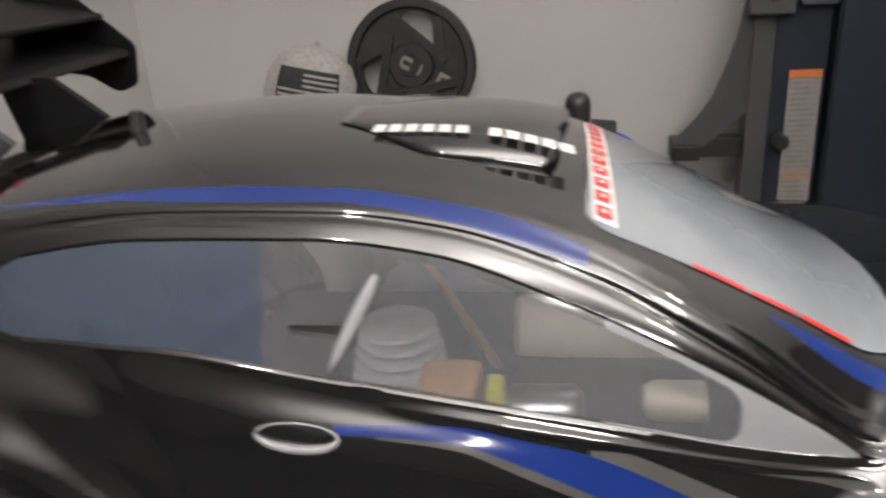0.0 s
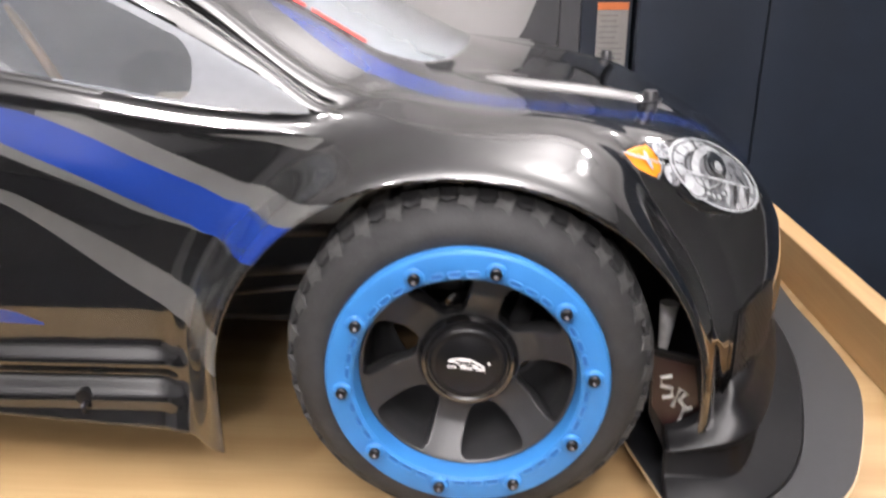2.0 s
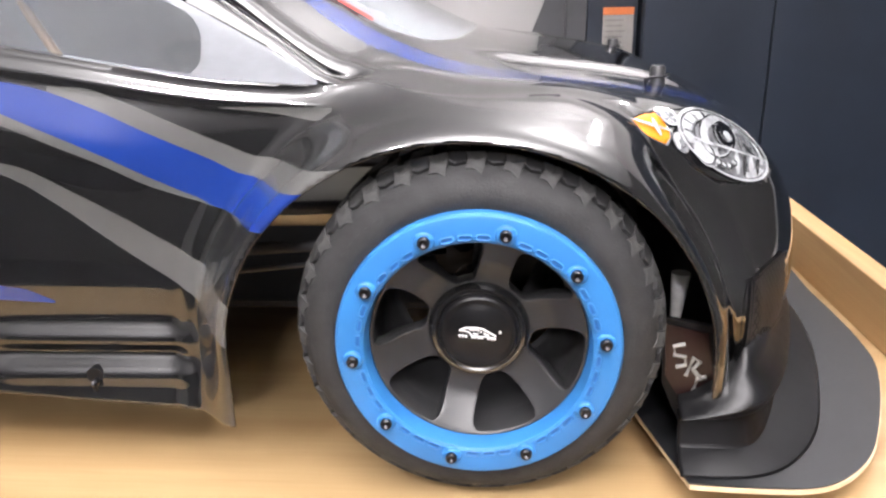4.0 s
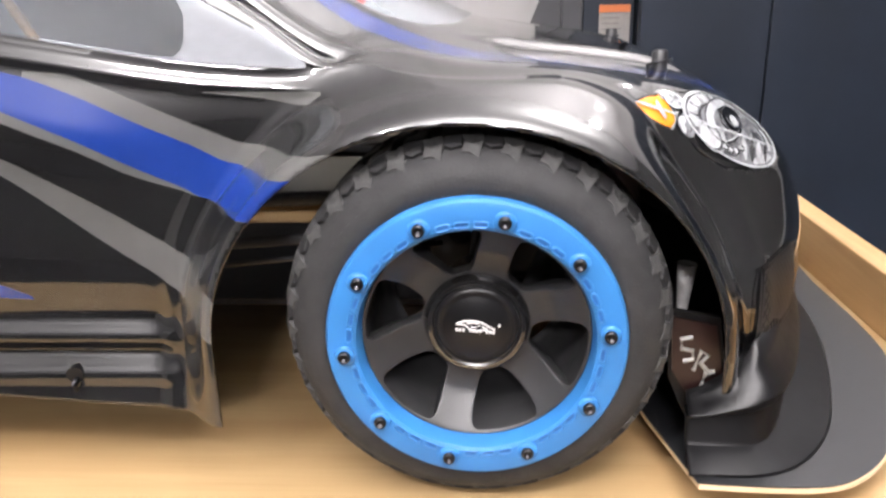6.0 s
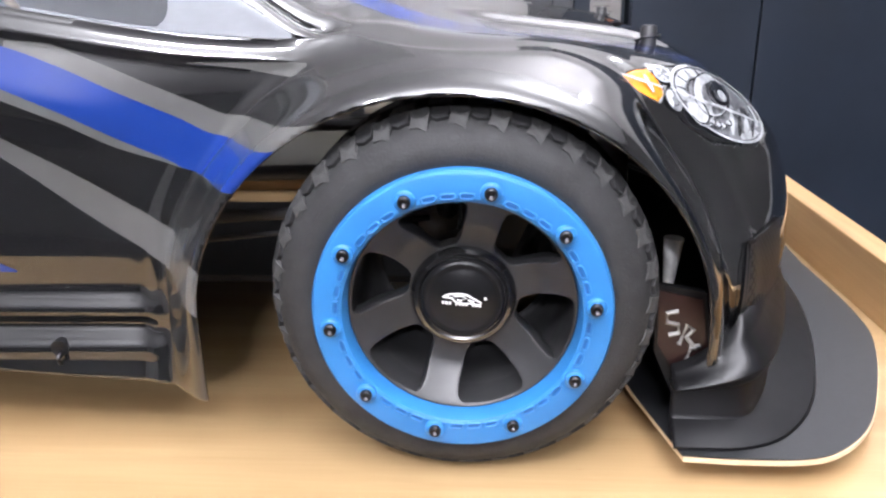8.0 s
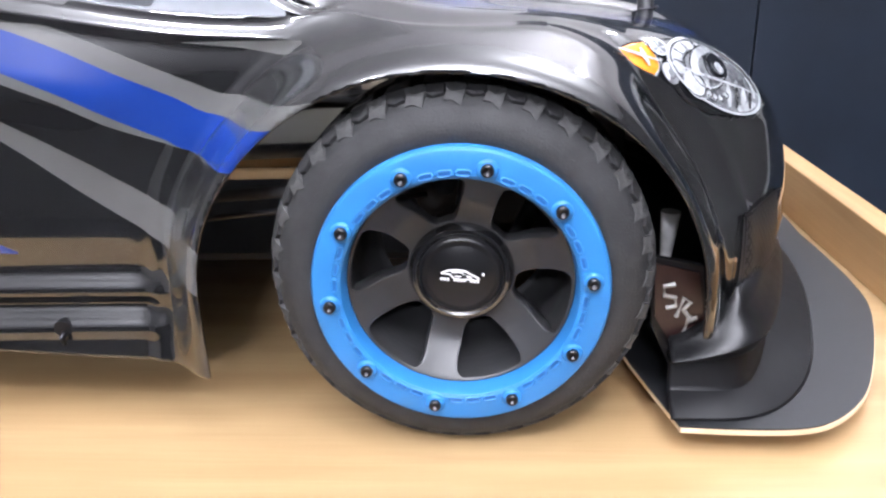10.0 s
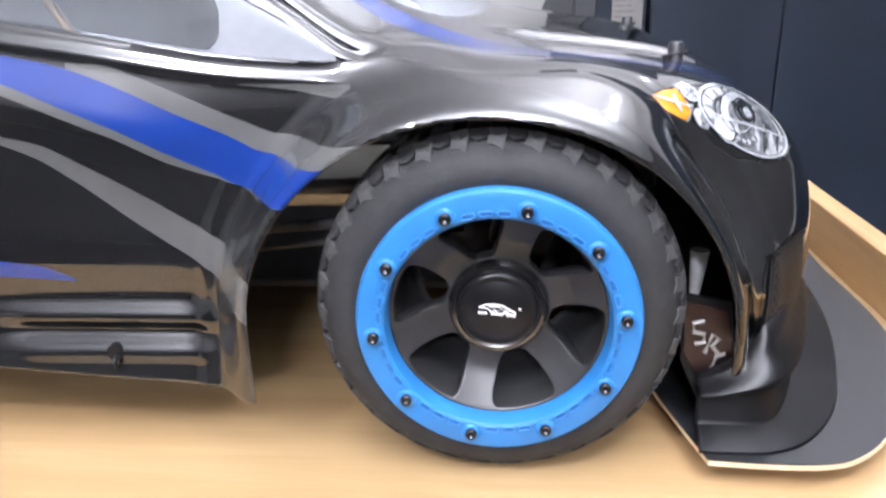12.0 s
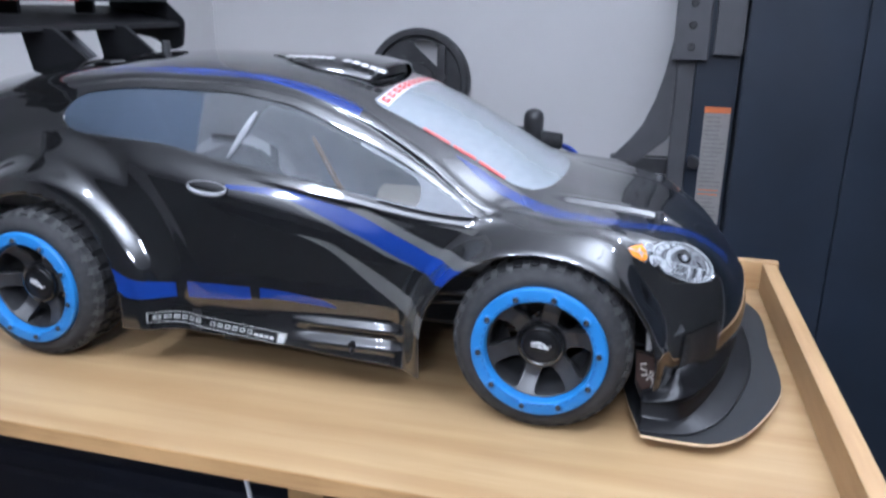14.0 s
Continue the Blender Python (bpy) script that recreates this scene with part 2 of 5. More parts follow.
    nt.links.new(m1.outputs[0], m2.inputs[1])
    nt.links.new(gl.outputs[0], m2.inputs[2])
    nt.links.new(m2.outputs[0], out.inputs["Surface"])
    return m


def glow(name, colour, strength):
    m = bpy.data.materials.new(name)
    m.use_nodes = True
    p = m.node_tree.nodes["Principled BSDF"]
    p.inputs["Base Color"].default_value = (*colour, 1)
    p.inputs["Emission Color"].default_value = (*colour, 1)
    p.inputs["Emission Strength"].default_value = strength
    return m


BLACK = material("black_lacquer", (0.0080, 0.0080, 0.0086), rough=0.07, vary=0.2, scale=30, coat=1.0, rough_vary=0.04, spec=0.65, specks=0.045)
# pale inner side of the shell, added to brighten the interior
INNER_PALE = material("pale_inner_brightener", (0.42, 0.43, 0.45), rough=0.6, vary=0.1, scale=30)
GREY = material("grey_lacquer", (0.075, 0.075, 0.073), rough=0.12, vary=0.12, scale=30, coat=0.6, rough_vary=0.05)
BLUE = material("blue_lacquer", (0.0085, 0.027, 0.155), rough=0.1, vary=0.06, scale=30, coat=0.6)
# lug rubber: paler from wear and dust, and from light put into its colour
WORN_LIT = material("worn_lit_rubber", (0.045, 0.045, 0.045), rough=0.8, vary=0.3, scale=250, bump=0.2, bump_scale=900)
RUBBER = material("tyre_rubber", (0.0175, 0.0175, 0.0185), rough=0.68, vary=0.3, scale=60, bump=0.25, bump_scale=900, rough_vary=0.15)
# ring blue darkened to paint the shade inside the slots
BEAD_SHADE = material("blue_nylon_shade", (0.010, 0.085, 0.27), rough=0.5, vary=0.08, scale=50)
BEAD = material("blue_anodised_nylon", (0.026, 0.155, 0.40), rough=0.42, vary=0.08, scale=50, bump=0.08, bump_scale=1500)
RIM = material("black_nylon", (0.023, 0.023, 0.024), rough=0.36, vary=0.2, scale=60, bump=0.12, bump_scale=1800)
STEEL = material("dark_screw_steel", (0.045, 0.045, 0.05), rough=0.3, metal=0.9, vary=0.2, scale=200)
ALLOY = material("bright_alloy", (0.55, 0.55, 0.55), rough=0.3, metal=1.0, vary=0.15, scale=80)
CHROME = material("silver_paint", (0.62, 0.62, 0.62), rough=0.22, vary=0.15, scale=150)
HANDLE = material("dull_silver_paint", (0.24, 0.24, 0.25), rough=0.3, vary=0.3, scale=150)
LAMP_DARK = material("lamp_print_dark", (0.008, 0.008, 0.009), rough=0.08, vary=0.2, scale=160, coat=1.0, spec=0.65)
WHITE = material("white_print", (0.75, 0.75, 0.74), rough=0.35, vary=0.06, scale=60)
PALE = material("worn_white_print", (0.30, 0.30, 0.29), rough=0.35, vary=0.3, scale=300)
RED = material("red_print", (0.62, 0.035, 0.03), rough=0.35, vary=0.1, scale=60)
AMBER = material("amber_print", (0.68, 0.235, 0.018), rough=0.15, vary=0.15, scale=120, coat=0.5)
LAMP_LINE = material("lamp_print_line", (0.045, 0.046, 0.05), rough=0.14, vary=0.3, scale=160, coat=0.5)
LAMP_GREY = material("lamp_print_grey", (0.155, 0.16, 0.17), rough=0.14, vary=0.5, scale=160, coat=0.5)
LAMP_WHITE = material("lamp_print_white", (0.37, 0.385, 0.40), rough=0.14, vary=0.3, scale=160, coat=0.5)
PLY = wood("plywood_face", (0.368, 0.255, 0.127), (0.282, 0.180, 0.083), "x", streak=0.28, figure=0.5)
PLY_EDGE = wood("plywood_edge", (0.42, 0.25, 0.10), (0.22, 0.115, 0.04), "x", 2.2, 0.7)
PINE_Y = wood("pine_board_y", (0.40, 0.255, 0.120), (0.27, 0.150, 0.058), "y", streak=0.5)
PINE_X = wood("pine_board_x", (0.40, 0.255, 0.120), (0.27, 0.150, 0.058), "x", streak=0.5)
PINE_Z = wood("pine_post", (0.52, 0.33, 0.14), (0.35, 0.19, 0.07), "z")
# for the unseen walls, dark so that the lacquer reflects dark
DARK_WALL = material("dark_unseen_wall", (0.072, 0.070, 0.068), rough=0.8, vary=0.1, scale=3, bump=0.1, bump_scale=120)
WALL = material("painted_wall", (0.56, 0.55, 0.545), rough=0.85, vary=0.035, scale=3, bump=0.12, bump_scale=120)
FLOOR_M = material("dark_rubber_mat", (0.010, 0.011, 0.015), rough=0.85, vary=0.3, scale=14, bump=0.3, bump_scale=300)
CEILING_M = material("ceiling_paint", (0.82, 0.82, 0.81), rough=0.9, vary=0.03, scale=4, bump=0.2, bump_scale=90)
CABINET = material("black_powder_coat", (0.0145, 0.0205, 0.0330), rough=0.38, vary=0.2, scale=5, bump=0.05, bump_scale=700, rough_vary=0.12)
STEEL_GREY = material("grey_powder_coat", (0.062, 0.062, 0.068), rough=0.45, vary=0.1, scale=20, bump=0.05, bump_scale=900)
IRON = material("painted_cast_iron", (0.018, 0.018, 0.02), rough=0.5, vary=0.3, scale=40, bump=0.25, bump_scale=500)
SATIN = material("satin_black_plastic", (0.005, 0.005, 0.0058), rough=0.45, spec=0.25, vary=0.2, scale=60, bump=0.05, bump_scale=900)
GLOSS = material("gloss_black_plastic", (0.0060, 0.0060, 0.0068), rough=0.30, spec=0.3, vary=0.2, scale=60, rough_vary=0.05)
SPLIT = material("carbon_weave_plate", (0.0105, 0.0112, 0.0128), rough=0.45, vary=0.2, scale=300, bump=0.1, bump_scale=1200)
CREAM = material("cream_plate_edge", (0.62, 0.47, 0.30), rough=0.6, vary=0.12, scale=90)
PANE = clear("smoked_pane", (0.16, 0.165, 0.175), 0.06, 0.42)
# clear pane with a thin pale film painted in for reflections
PANE_CLEAR = clear("clear_pane", (0.48, 0.50, 0.53), 0.04, 0.13)
# pale body colour stands in for bright reflections on this pane
PANE_GLARE = clear("pane_with_glare", (0.42, 0.44, 0.47), 0.10, 0.50)
PANE_BLUE = clear("blue_smoked_pane", (0.060, 0.080, 0.112), 0.10, 0.72)
SCREEN = clear("windscreen_plastic", (0.56, 0.62, 0.68), 0.06, 0.55)
CLEAR_EDGE = clear("clear_cut_edge", (0.75, 0.77, 0.8), 0.08, 0.45)
NAVY = material("navy_plastic", (0.008, 0.010, 0.018), rough=0.6, vary=0.2, scale=10)
CREAM_BOX = material("cream_plastic", (0.80, 0.72, 0.56), rough=0.4, vary=0.08, scale=30)
ORANGE = material("orange_label", (0.62, 0.17, 0.05), rough=0.5, vary=0.08, scale=40)
PAPER = material("grey_label_paper", (0.25, 0.235, 0.225), rough=0.6, vary=0.08, scale=60)
DARK_PRINT = material("dark_print", (0.18, 0.172, 0.167), rough=0.6, vary=0.1, scale=60)
MESH_CAP = material("pale_mesh_cloth", (0.42, 0.41, 0.39), rough=0.9, vary=0.2, scale=120, bump=0.5, bump_scale=700)
CAP_DARK = material("charcoal_cloth", (0.035, 0.035, 0.04), rough=0.9, vary=0.2, scale=120, bump=0.4, bump_scale=900)
TAN = material("tan_leather", (0.40, 0.22, 0.09), rough=0.5, vary=0.2, scale=60)
YELLOW = material("yellow_plastic", (0.55, 0.50, 0.04), rough=0.4, vary=0.1, scale=60)
BRASS = material("brass_rod", (0.50, 0.30, 0.14), rough=0.35, metal=0.6, vary=0.15, scale=90)
CABLE_BLUE = material("blue_rubber", (0.015, 0.05, 0.40), rough=0.4, vary=0.1, scale=60)
CABLE_WHITE = material("white_cable", (0.65, 0.65, 0.66), rough=0.4, vary=0.05, scale=60)
GUN = material("dark_plastic", (0.03, 0.03, 0.032), rough=0.35, vary=0.2, scale=60)
MAROON = material("maroon_sticker", (0.020, 0.008, 0.0075), rough=0.3, vary=0.15, scale=90)

# ---- the room ----
def slab(name, *args, mat=None, label="", cat=""):
    ob = part(name, solid(*args), mat, kind="structure", label=label)
    return ob


X0, X1, Y0, Y1 = WALL_X, 2.0, -3.6, WALL_Y
X2 = -3.4   # the room widens behind the west wall's end
slab("floor", X2 - 0.1, Y0 - 0.1, FLOOR - 0.1, X1 + 0.1, Y1 + 0.1, FLOOR, mat=FLOOR_M, label="dark rubber gym mat floor")
slab("ceiling", X2 - 0.1, Y0 - 0.1, CEIL, X1 + 0.1, Y1 + 0.1, CEIL + 0.1, mat=CEILING_M, label="plain painted white ceiling")
slab("wall_north", X0 - 0.1, Y1, FLOOR, X1 + 0.1, Y1 + 0.1, CEIL, mat=WALL, label="plain off-white painted wall")
slab("wall_west", X0 - 0.1, 0.38, FLOOR, X0, Y1, CEIL, mat=WALL, label="plain off-white painted wall")
slab("wall_recess", X2 - 0.1, 0.38, FLOOR, X0 - 0.1, 0.48, CEIL, mat=WALL, label="plain off-white painted wall")
slab("wall_far_west", X2 - 0.1, Y0, FLOOR, X2, 0.38, CEIL, mat=WALL, label="plain off-white painted wall")
# unseen closing walls, added dark to shape reflections on doors and nose
slab("wall_south", X2 - 0.1, Y0 - 0.1, FLOOR, X1 + 0.1, Y0, CEIL, mat=DARK_WALL, label="unseen plain wall, made dark to darken the car's reflections")
slab("wall_east", X1, Y0, FLOOR, X1 + 0.1, Y1, CEIL, mat=DARK_WALL, label="unseen plain wall, made dark to darken the car's reflections")


def room_fill_lamp(x, y, wx, wy, watts, up, drop=0.34):
    """An unseen hung strip light, put in to light the room: it shines down and, more softly, up at the ceiling."""
    t = thing("room_fill_light", "unseen slim white hanging light with a glowing diffuser, placed to light the room", "lamp", "ceiling lights", (x, y, CEIL - drop))
    part("housing", solid(-wx / 2 - 0.01, -wy / 2 - 0.01, -0.02, wx / 2 + 0.01, wy / 2 + 0.01, 0.02, bevel=0.004), WHITE, t)
    part("diffuser", solid(-wx / 2, -wy / 2, -0.026, wx / 2, wy / 2, -0.021), glow("diffuser_glow", (1, 0.98, 0.95), 9.0), t)
    part("hanger", solid(-0.004, -0.004, 0.0205, 0.004, 0.004, drop), ALLOY, t)
    for way, power in ((0, watts), (180, up)):
        lamp = bpy.data.lights.new("strip_lamp", "AREA")
        lamp.shape, lamp.size, lamp.size_y, lamp.energy, lamp.color = "RECTANGLE", wx, wy, power, (1.0, 0.975, 0.94)
        ob = new("strip_lamp", lamp)
        ob.matrix_basis = pose(x, y, CEIL - drop + (0.03 if way else -0.035), way, 0, 0)


# unseen lights added as fill; the third follows highlights on the bodywork
room_fill_lamp(0.05, -1.50, 0.30, 0.12, 17, 84, 0.70)
room_fill_lamp(0.24, -0.50, 0.08, 0.08, 3, 46, 0.66)
room_fill_lamp(-0.62, -1.00, 0.09, 0.07, 13, 3, 0.30)
room_fill_lamp(0.75, 0.95, 0.06, 0.06, 3, 20, 0.50)


# ---- the work table ----
TABLE_Z = -0.003
T_X0, T_X1, T_Y0, T_Y1 = -1.12, 0.300, -0.139, 0.515


def work_table():
    t = thing("work_table", "pine plywood work table with raised rim boards", "table", at=(0, 0, TABLE_Z))
    part("tabletop", solid(T_X0, T_Y0 + 0.0015, -0.018, T_X1, T_Y1, 0.0), PLY, t, "pale plywood tabletop with long grain")
    part("edge_band", solid(T_X0, T_Y0, -0.0175, T_X1, T_Y0 + 0.0013, -0.0006), PLY_EDGE, t, "rough sawn plywood edge")
    end = part("rim_board", solid(0.0, T_Y0 - 0.2, 0.0005, 0.019, 0.285, 0.043, bevel=0.0015), PINE_Y, t, "pine rim board along the end")
    end.matrix_basis = pose(0.2655, 0.2, 0, 0, 0, 1.3)
    part("rim_board", solid(T_X0, 0.4895, 0.0005, 0.283, 0.508, 0.043, bevel=0.0015), PINE_X, t, "pine rim board along the back")
    part("rail", solid(T_X0, T_Y0 + 0.16, -0.107, T_X1 - 0.02, T_Y0 + 0.198, -0.0185, bevel=0.002), PINE_X, t)
    part("rail", solid(T_X0, T_Y1 - 0.09, -0.107, T_X1 - 0.02, T_Y1 - 0.052, -0.0185, bevel=0.002), PINE_X, t)
    for x, y in ((-0.222, T_Y0 + 0.0395), (-0.150, T_Y0 + 0.0695), (0.20, T_Y0 + 0.0695), (-0.23, T_Y1 - 0.18), (0.20, T_Y1 - 0.18), (-1.05, T_Y0 + 0.0695), (-1.05, T_Y1 - 0.18)):
        part("leg", solid(x, y, FLOOR - TABLE_Z, x + 0.038, y + 0.088, -0.0185, bevel=0.003), PINE_Z, t)
    return t


work_table()

# a loose white cable that hangs below the table's edge
bm = bmesh.new()
tube(bm, [(-0.262 + 0.012 * math.sin(i * 0.5), T_Y0 + 0.0265, -0.0205 - 0.03 * i) for i in range(9)] + [(-0.24, T_Y0 + 0.02, -0.33), (-0.2, T_Y0 - 0.02, FLOOR + 0.3), (-0.18, T_Y0 - 0.06, FLOOR + 0.004)], 0.0022, 8)
tagged(part("cable", bm, CABLE_WHITE, soft=True), "thin white cable hanging below the table edge", "cable")


def under_box():
    t = thing("storage_bin", "large dark navy plastic storage bin under the table", "storage bin", at=(-0.70, 0.27, FLOOR))
    b = bmesh.new()
    box(b, -0.36, -0.13, 0.002, 0.36, 0.13, 0.52, bevel=0.02)
    for v in b.verts:
        k = 0.93 + 0.07 * v.co.z / 0.52
        v.co.x *= k
        v.co.y *= k
    part("bin_body", b, NAVY, t)
    part("lid", solid(-0.375, -0.145, 0.521, 0.375, 0.145, 0.555, bevel=0.01), NAVY, t)
    return t


under_box()


# ---- the far side of the room ----
def gym_cabinet():
    t = thing("storage_cabinet", "black powder-coated steel cabinet against the wall", "cabinet", at=(0.267, 1.2, FLOOR))
    top = 1.46
    part("body", solid(0, 0.012, 0, 1.3, 0.24, top, bevel=0.003), CABINET, t)
    for i, (a, b) in enumerate(((0.002, 0.236), (0.239, 0.76), (0.763, 1.298))):
        d = part("door", solid(a, 0, 0.02, b, 0.0115, top - 0.01, bevel=0.0025), CABINET, t)
    return t


gym_cabinet()


def gym_upright():
    """A grey steel upright of a training machine, with a long warning label and a gusset foot."""
    t = thing("training_machine", "grey steel gym machine upright with warning label", "gym machine")
    part("post", solid(0.125, 1.23, FLOOR, 0.165, 1.29, 0.72, bevel=0.004), STEEL_GREY, t)
    part("channel", solid(0.166, 1.236, FLOOR, 0.262, 1.29, 0.72, bevel=0.003), CABINET, t)
    b = bmesh.new()
    out = rounded([(0.1245, 0.40), (0.112, 0.33), (0.099, 0.25), (0.083, 0.190), (0.059, 0.131), (0.036, 0.097), (-0.010, 0.046), (-0.010, 0.024), (0.045, 0.032), (0.1245, 0.104)], 0.012)
    prism(b, out, 1.235, 1.245, "y")
    part("gusset", b, STEEL_GREY, t, "curved grey steel gusset plate")
    part("foot", solid(-0.012, 1.2465, 0.012, 0.1245, 1.285, 0.05, bevel=0.003), GUN, t)
    part("foot_cap", solid(-0.013, 1.212, 0.014, 0.040, 1.2345, 0.044, bevel=0.004), IRON, t)
    part("sleeve", solid(0.112, 1.205, 0.285, 0.1885, 1.2295, 0.50, bevel=0.004), STEEL_GREY, t)
    part("side_plate", solid(0.2005, 1.212, 0.298, 0.262, 1.2355, 0.50, bevel=0.003), STEEL_GREY, t)
    for z in (0.315, 0.362, 0.41, 0.458):
        b = bmesh.new()
        lathe(b, [(0.0, 0.0), (0.0075, 0.0), (0.0085, 0.002), (0.0085, 0.006)], 20)
        o = part("hole_plug", b, IRON, t)
        o.location = (0.150, 1.2005, z)
    lab = part("warning_label", solid(0.1965, 1.2325, -0.10, 0.2545, 1.2355, 0.166), PAPER, t, "grey warning label with lines of small print")
    part("header", solid(0.1965, 1.231, 0.1665, 0.2545, 1.2355, 0.180), ORANGE, lab, "orange label header")
    random.seed(4)
    for i in range(24):
        z = 0.155 - i * 0.0102
        part("print_line", solid(0.201, 1.2318, z, 0.201 + random.uniform(0.03, 0.05), 1.2324, z + 0.0024), DARK_PRINT if i not in (17, 18) else ORANGE, lab)
    b = bmesh.new()
    lathe(b, [(0, -0.03), (0.012, -0.03), (0.015, -0.024), (0.015, 0), (0.006, 0.002), (0.006, 0.03)], 24)
    o = part("pull_knob", b, IRON, t)
    o.location = (0.180, 1.205, 0.055)
    return t


gym_upright()


def weight_plate():
    t = thing("weight_plate", "black cast iron weight plate with three grip openings", "weight plate", at=(-0.553, 1.40, 0.196))
    R = 0.142
    b = bmesh.new()
    lathe(b, [(R - 0.022, -0.016), (R - 0.018, -0.022), (R - 0.005, -0.022), (R, -0.017), (R, 0.017), (R - 0.005, 0.022), (R - 0.022, 0.022), (R - 0.022, -0.016)], 96)
    sharp(part("rim", b, IRON, t), 35)
    b = bmesh.new()
    lathe(b, [(0.026, -0.02), (0.046, -0.02), (0.05, -0.016), (0.05, 0.016), (0.046, 0.02), (0.026, 0.02), (0.026, -0.02)], 48)
    sharp(part("hub", b, IRON, t), 35)
    # the web, with three openings cut through it
    b = bmesh.new()
    edges = []

    def loop(points):
        vs = [b.verts.new((x, 0.0, z)) for x, z in points]
        edges.extend(b.edges.new((vs[i - 1], vs[i])) for i in range(len(vs)))
    loop([((R - 0.02) * math.cos(2 * math.pi * k / 96), (R - 0.02) * math.sin(2 * math.pi * k / 96)) for k in range(96)])
    gap = [(-0.020, 0.104), (0.0, 0.113), (0.03, 0.110), (0.052, 0.098), (0.051, 0.030)]
    for turn in (0, -128, 118):
        c, d = math.cos(radians(turn)), math.sin(radians(turn))
        loop(rounded([(x * c - z * d, x * d + z * c) for x, z in gap], 0.008))
    bmesh.ops.triangle_fill(b, use_beauty=True, use_dissolve=False, edges=edges)
    web = part("web", b, IRON, t)
    md = web.modifiers.new("thick", "SOLIDIFY")
    md.thickness, md.offset = 0.018, 0.0
    # a raised bar beside each opening
    for turn in (0, -128, 118):
        c, d = math.cos(radians(turn)), math.sin(radians(turn))
        for (x0, z0), (x1, z1), wd in (((-0.030, 0.102), (0.078, 0.006), 0.009), ((0.066, 0.098), (0.066, 0.022), 0.010)):
            p, q = Vector((x0 * c - z0 * d, x0 * d + z0 * c)), Vector((x1 * c - z1 * d, x1 * d + z1 * c))
            n = (q - p).normalized()
            n = Vector((-n.y, n.x)) * wd
            b = bmesh.new()
            prism(b, [tuple(v) for v in (p + n, q + n, q - n, p - n)], -0.020, -0.0095, "y")
            part("grip_bar", b, IRON, t)
    # plain raised marks where the plate is lettered
    for x, z in ((-0.012, 0.006), (0.027, -0.018), (0.068, -0.036)):
        o = part("raised_mark", solid(-0.013, -0.0125, -0.014, 0.013, -0.0095, 0.014, bevel=0.0012), PAPER, t)
        o.location, o.rotation_euler = (x, 0, z), (0, radians(30), 0)
        k = part("raised_mark", solid(-0.006, -0.0135, -0.005, 0.012, -0.0126, 0.005), IRON, t)
        k.location, k.rotation_euler = (x, 0, z), (0, radians(30), 0)
    return t


weight_plate().rotation_euler = (radians(-4), 0, radians(3))


def mesh_cap():
    t = thing("mesh_cap", "grey mesh-back cap with a dark striped patch", "cap", at=(-0.78, 1.33, 0.12))
    b = bmesh.new()
    lathe(b, [(0.098, 0.0), (0.100, 0.03), (0.096, 0.07), (0.08, 0.105), (0.05, 0.128), (0.015, 0.137), (0.0, 0.1375)], 48)
    bmesh.ops.rotate(b, verts=b.verts, matrix=Matrix.Rotation(radians(90), 3, "X"))
    for v in b.verts:
        v.co.y *= 0.92
        v.co += 0.003 * noise.noise_vector(v.co * 25)
    part("crown", b, MESH_CAP, t, soft=True)
    b = bmesh.new()
    tube(b, [(0, 0, 0.138), (0, 0, 0.146)], [0.007, 0.004], 10)
    part("button", b, MESH_CAP, t, soft=True)

    def patch(a0, a1, z0, z1, mat, name, up):
        b = bmesh.new()
        n = 8
        rows = []
        for j in range(4):
            z = z0 + (z1 - z0) * j / 3
            r = 0.0985 + up - 0.11 * max(0, z - 0.03) ** 1.25 * 2.2
            rows.append([b.verts.new((r * math.sin(radians(a0 + (a1 - a0) * i / n)), -0.92 * r * math.cos(radians(a0 + (a1 - a0) * i / n)), z)) for i in range(n + 1)])
        for r0, r1 in zip(rows, rows[1:]):
            for i in range(n):
                b.faces.new((r0[i], r0[i + 1], r1[i + 1], r1[i]))
        o = part(name, b, mat, t, soft=True)
        mod = o.modifiers.new("thick", "SOLIDIFY")
        mod.thickness = 0.002
        return o
    patch(-38, 42, 0.012, 0.088, CAP_DARK, "patch", 0.004)
    for j in range(6):
        z = 0.016 + j * 0.0115
        patch(-4 if j > 2 else -34, 38, z, z + 0.0048, MESH_CAP, "stripe", 0.0062)
    return t


mesh_cap().rotation_euler = (radians(-8), radians(14), radians(8))


def plate_stand():
    """A low black stand below the plate and the cap."""
    t = thing("storage_stand", "low black metal stand holding gym gear", "stand")
    part("top_shelf", solid(-0.95, 1.24, 0.03, -0.35, 1.44, 0.05, bevel=0.002), IRON, t)
    for x in (-0.94, -0.375):
        for y in (1.25, 1.415):
            part("leg", solid(x, y, FLOOR, x + 0.018, y + 0.018, 0.0295), IRON, t)
    part("riser", solid(-0.90, 1.25, 0.0505, -0.67, 1.43, 0.118, bevel=0.004), GUN, t)
    return t


plate_stand()


def bench_post():
    t = thing("dumbbell_handle", "black round rubber grip with a short cross tube", "gym handle", at=(-0.195, 1.18, 0.0))
    b = bmesh.new()
    tube(b, [(0, 0, FLOOR), (0, 0, 0.12), (0, 0, 0.14), (0, 0, 0.152), (0, 0, 0.160), (0, 0, 0.164)], [0.024, 0.024, 0.0245, 0.0225, 0.016, 0.004], 28)
    part("post", b, GUN, t, soft=True)
    b = bmesh.new()
    tube(b, [(-0.075, 0, 0.112), (0.024, -0.005, 0.108)], 0.010, 16)
    sharp(part("crossbar", b, GUN, t))
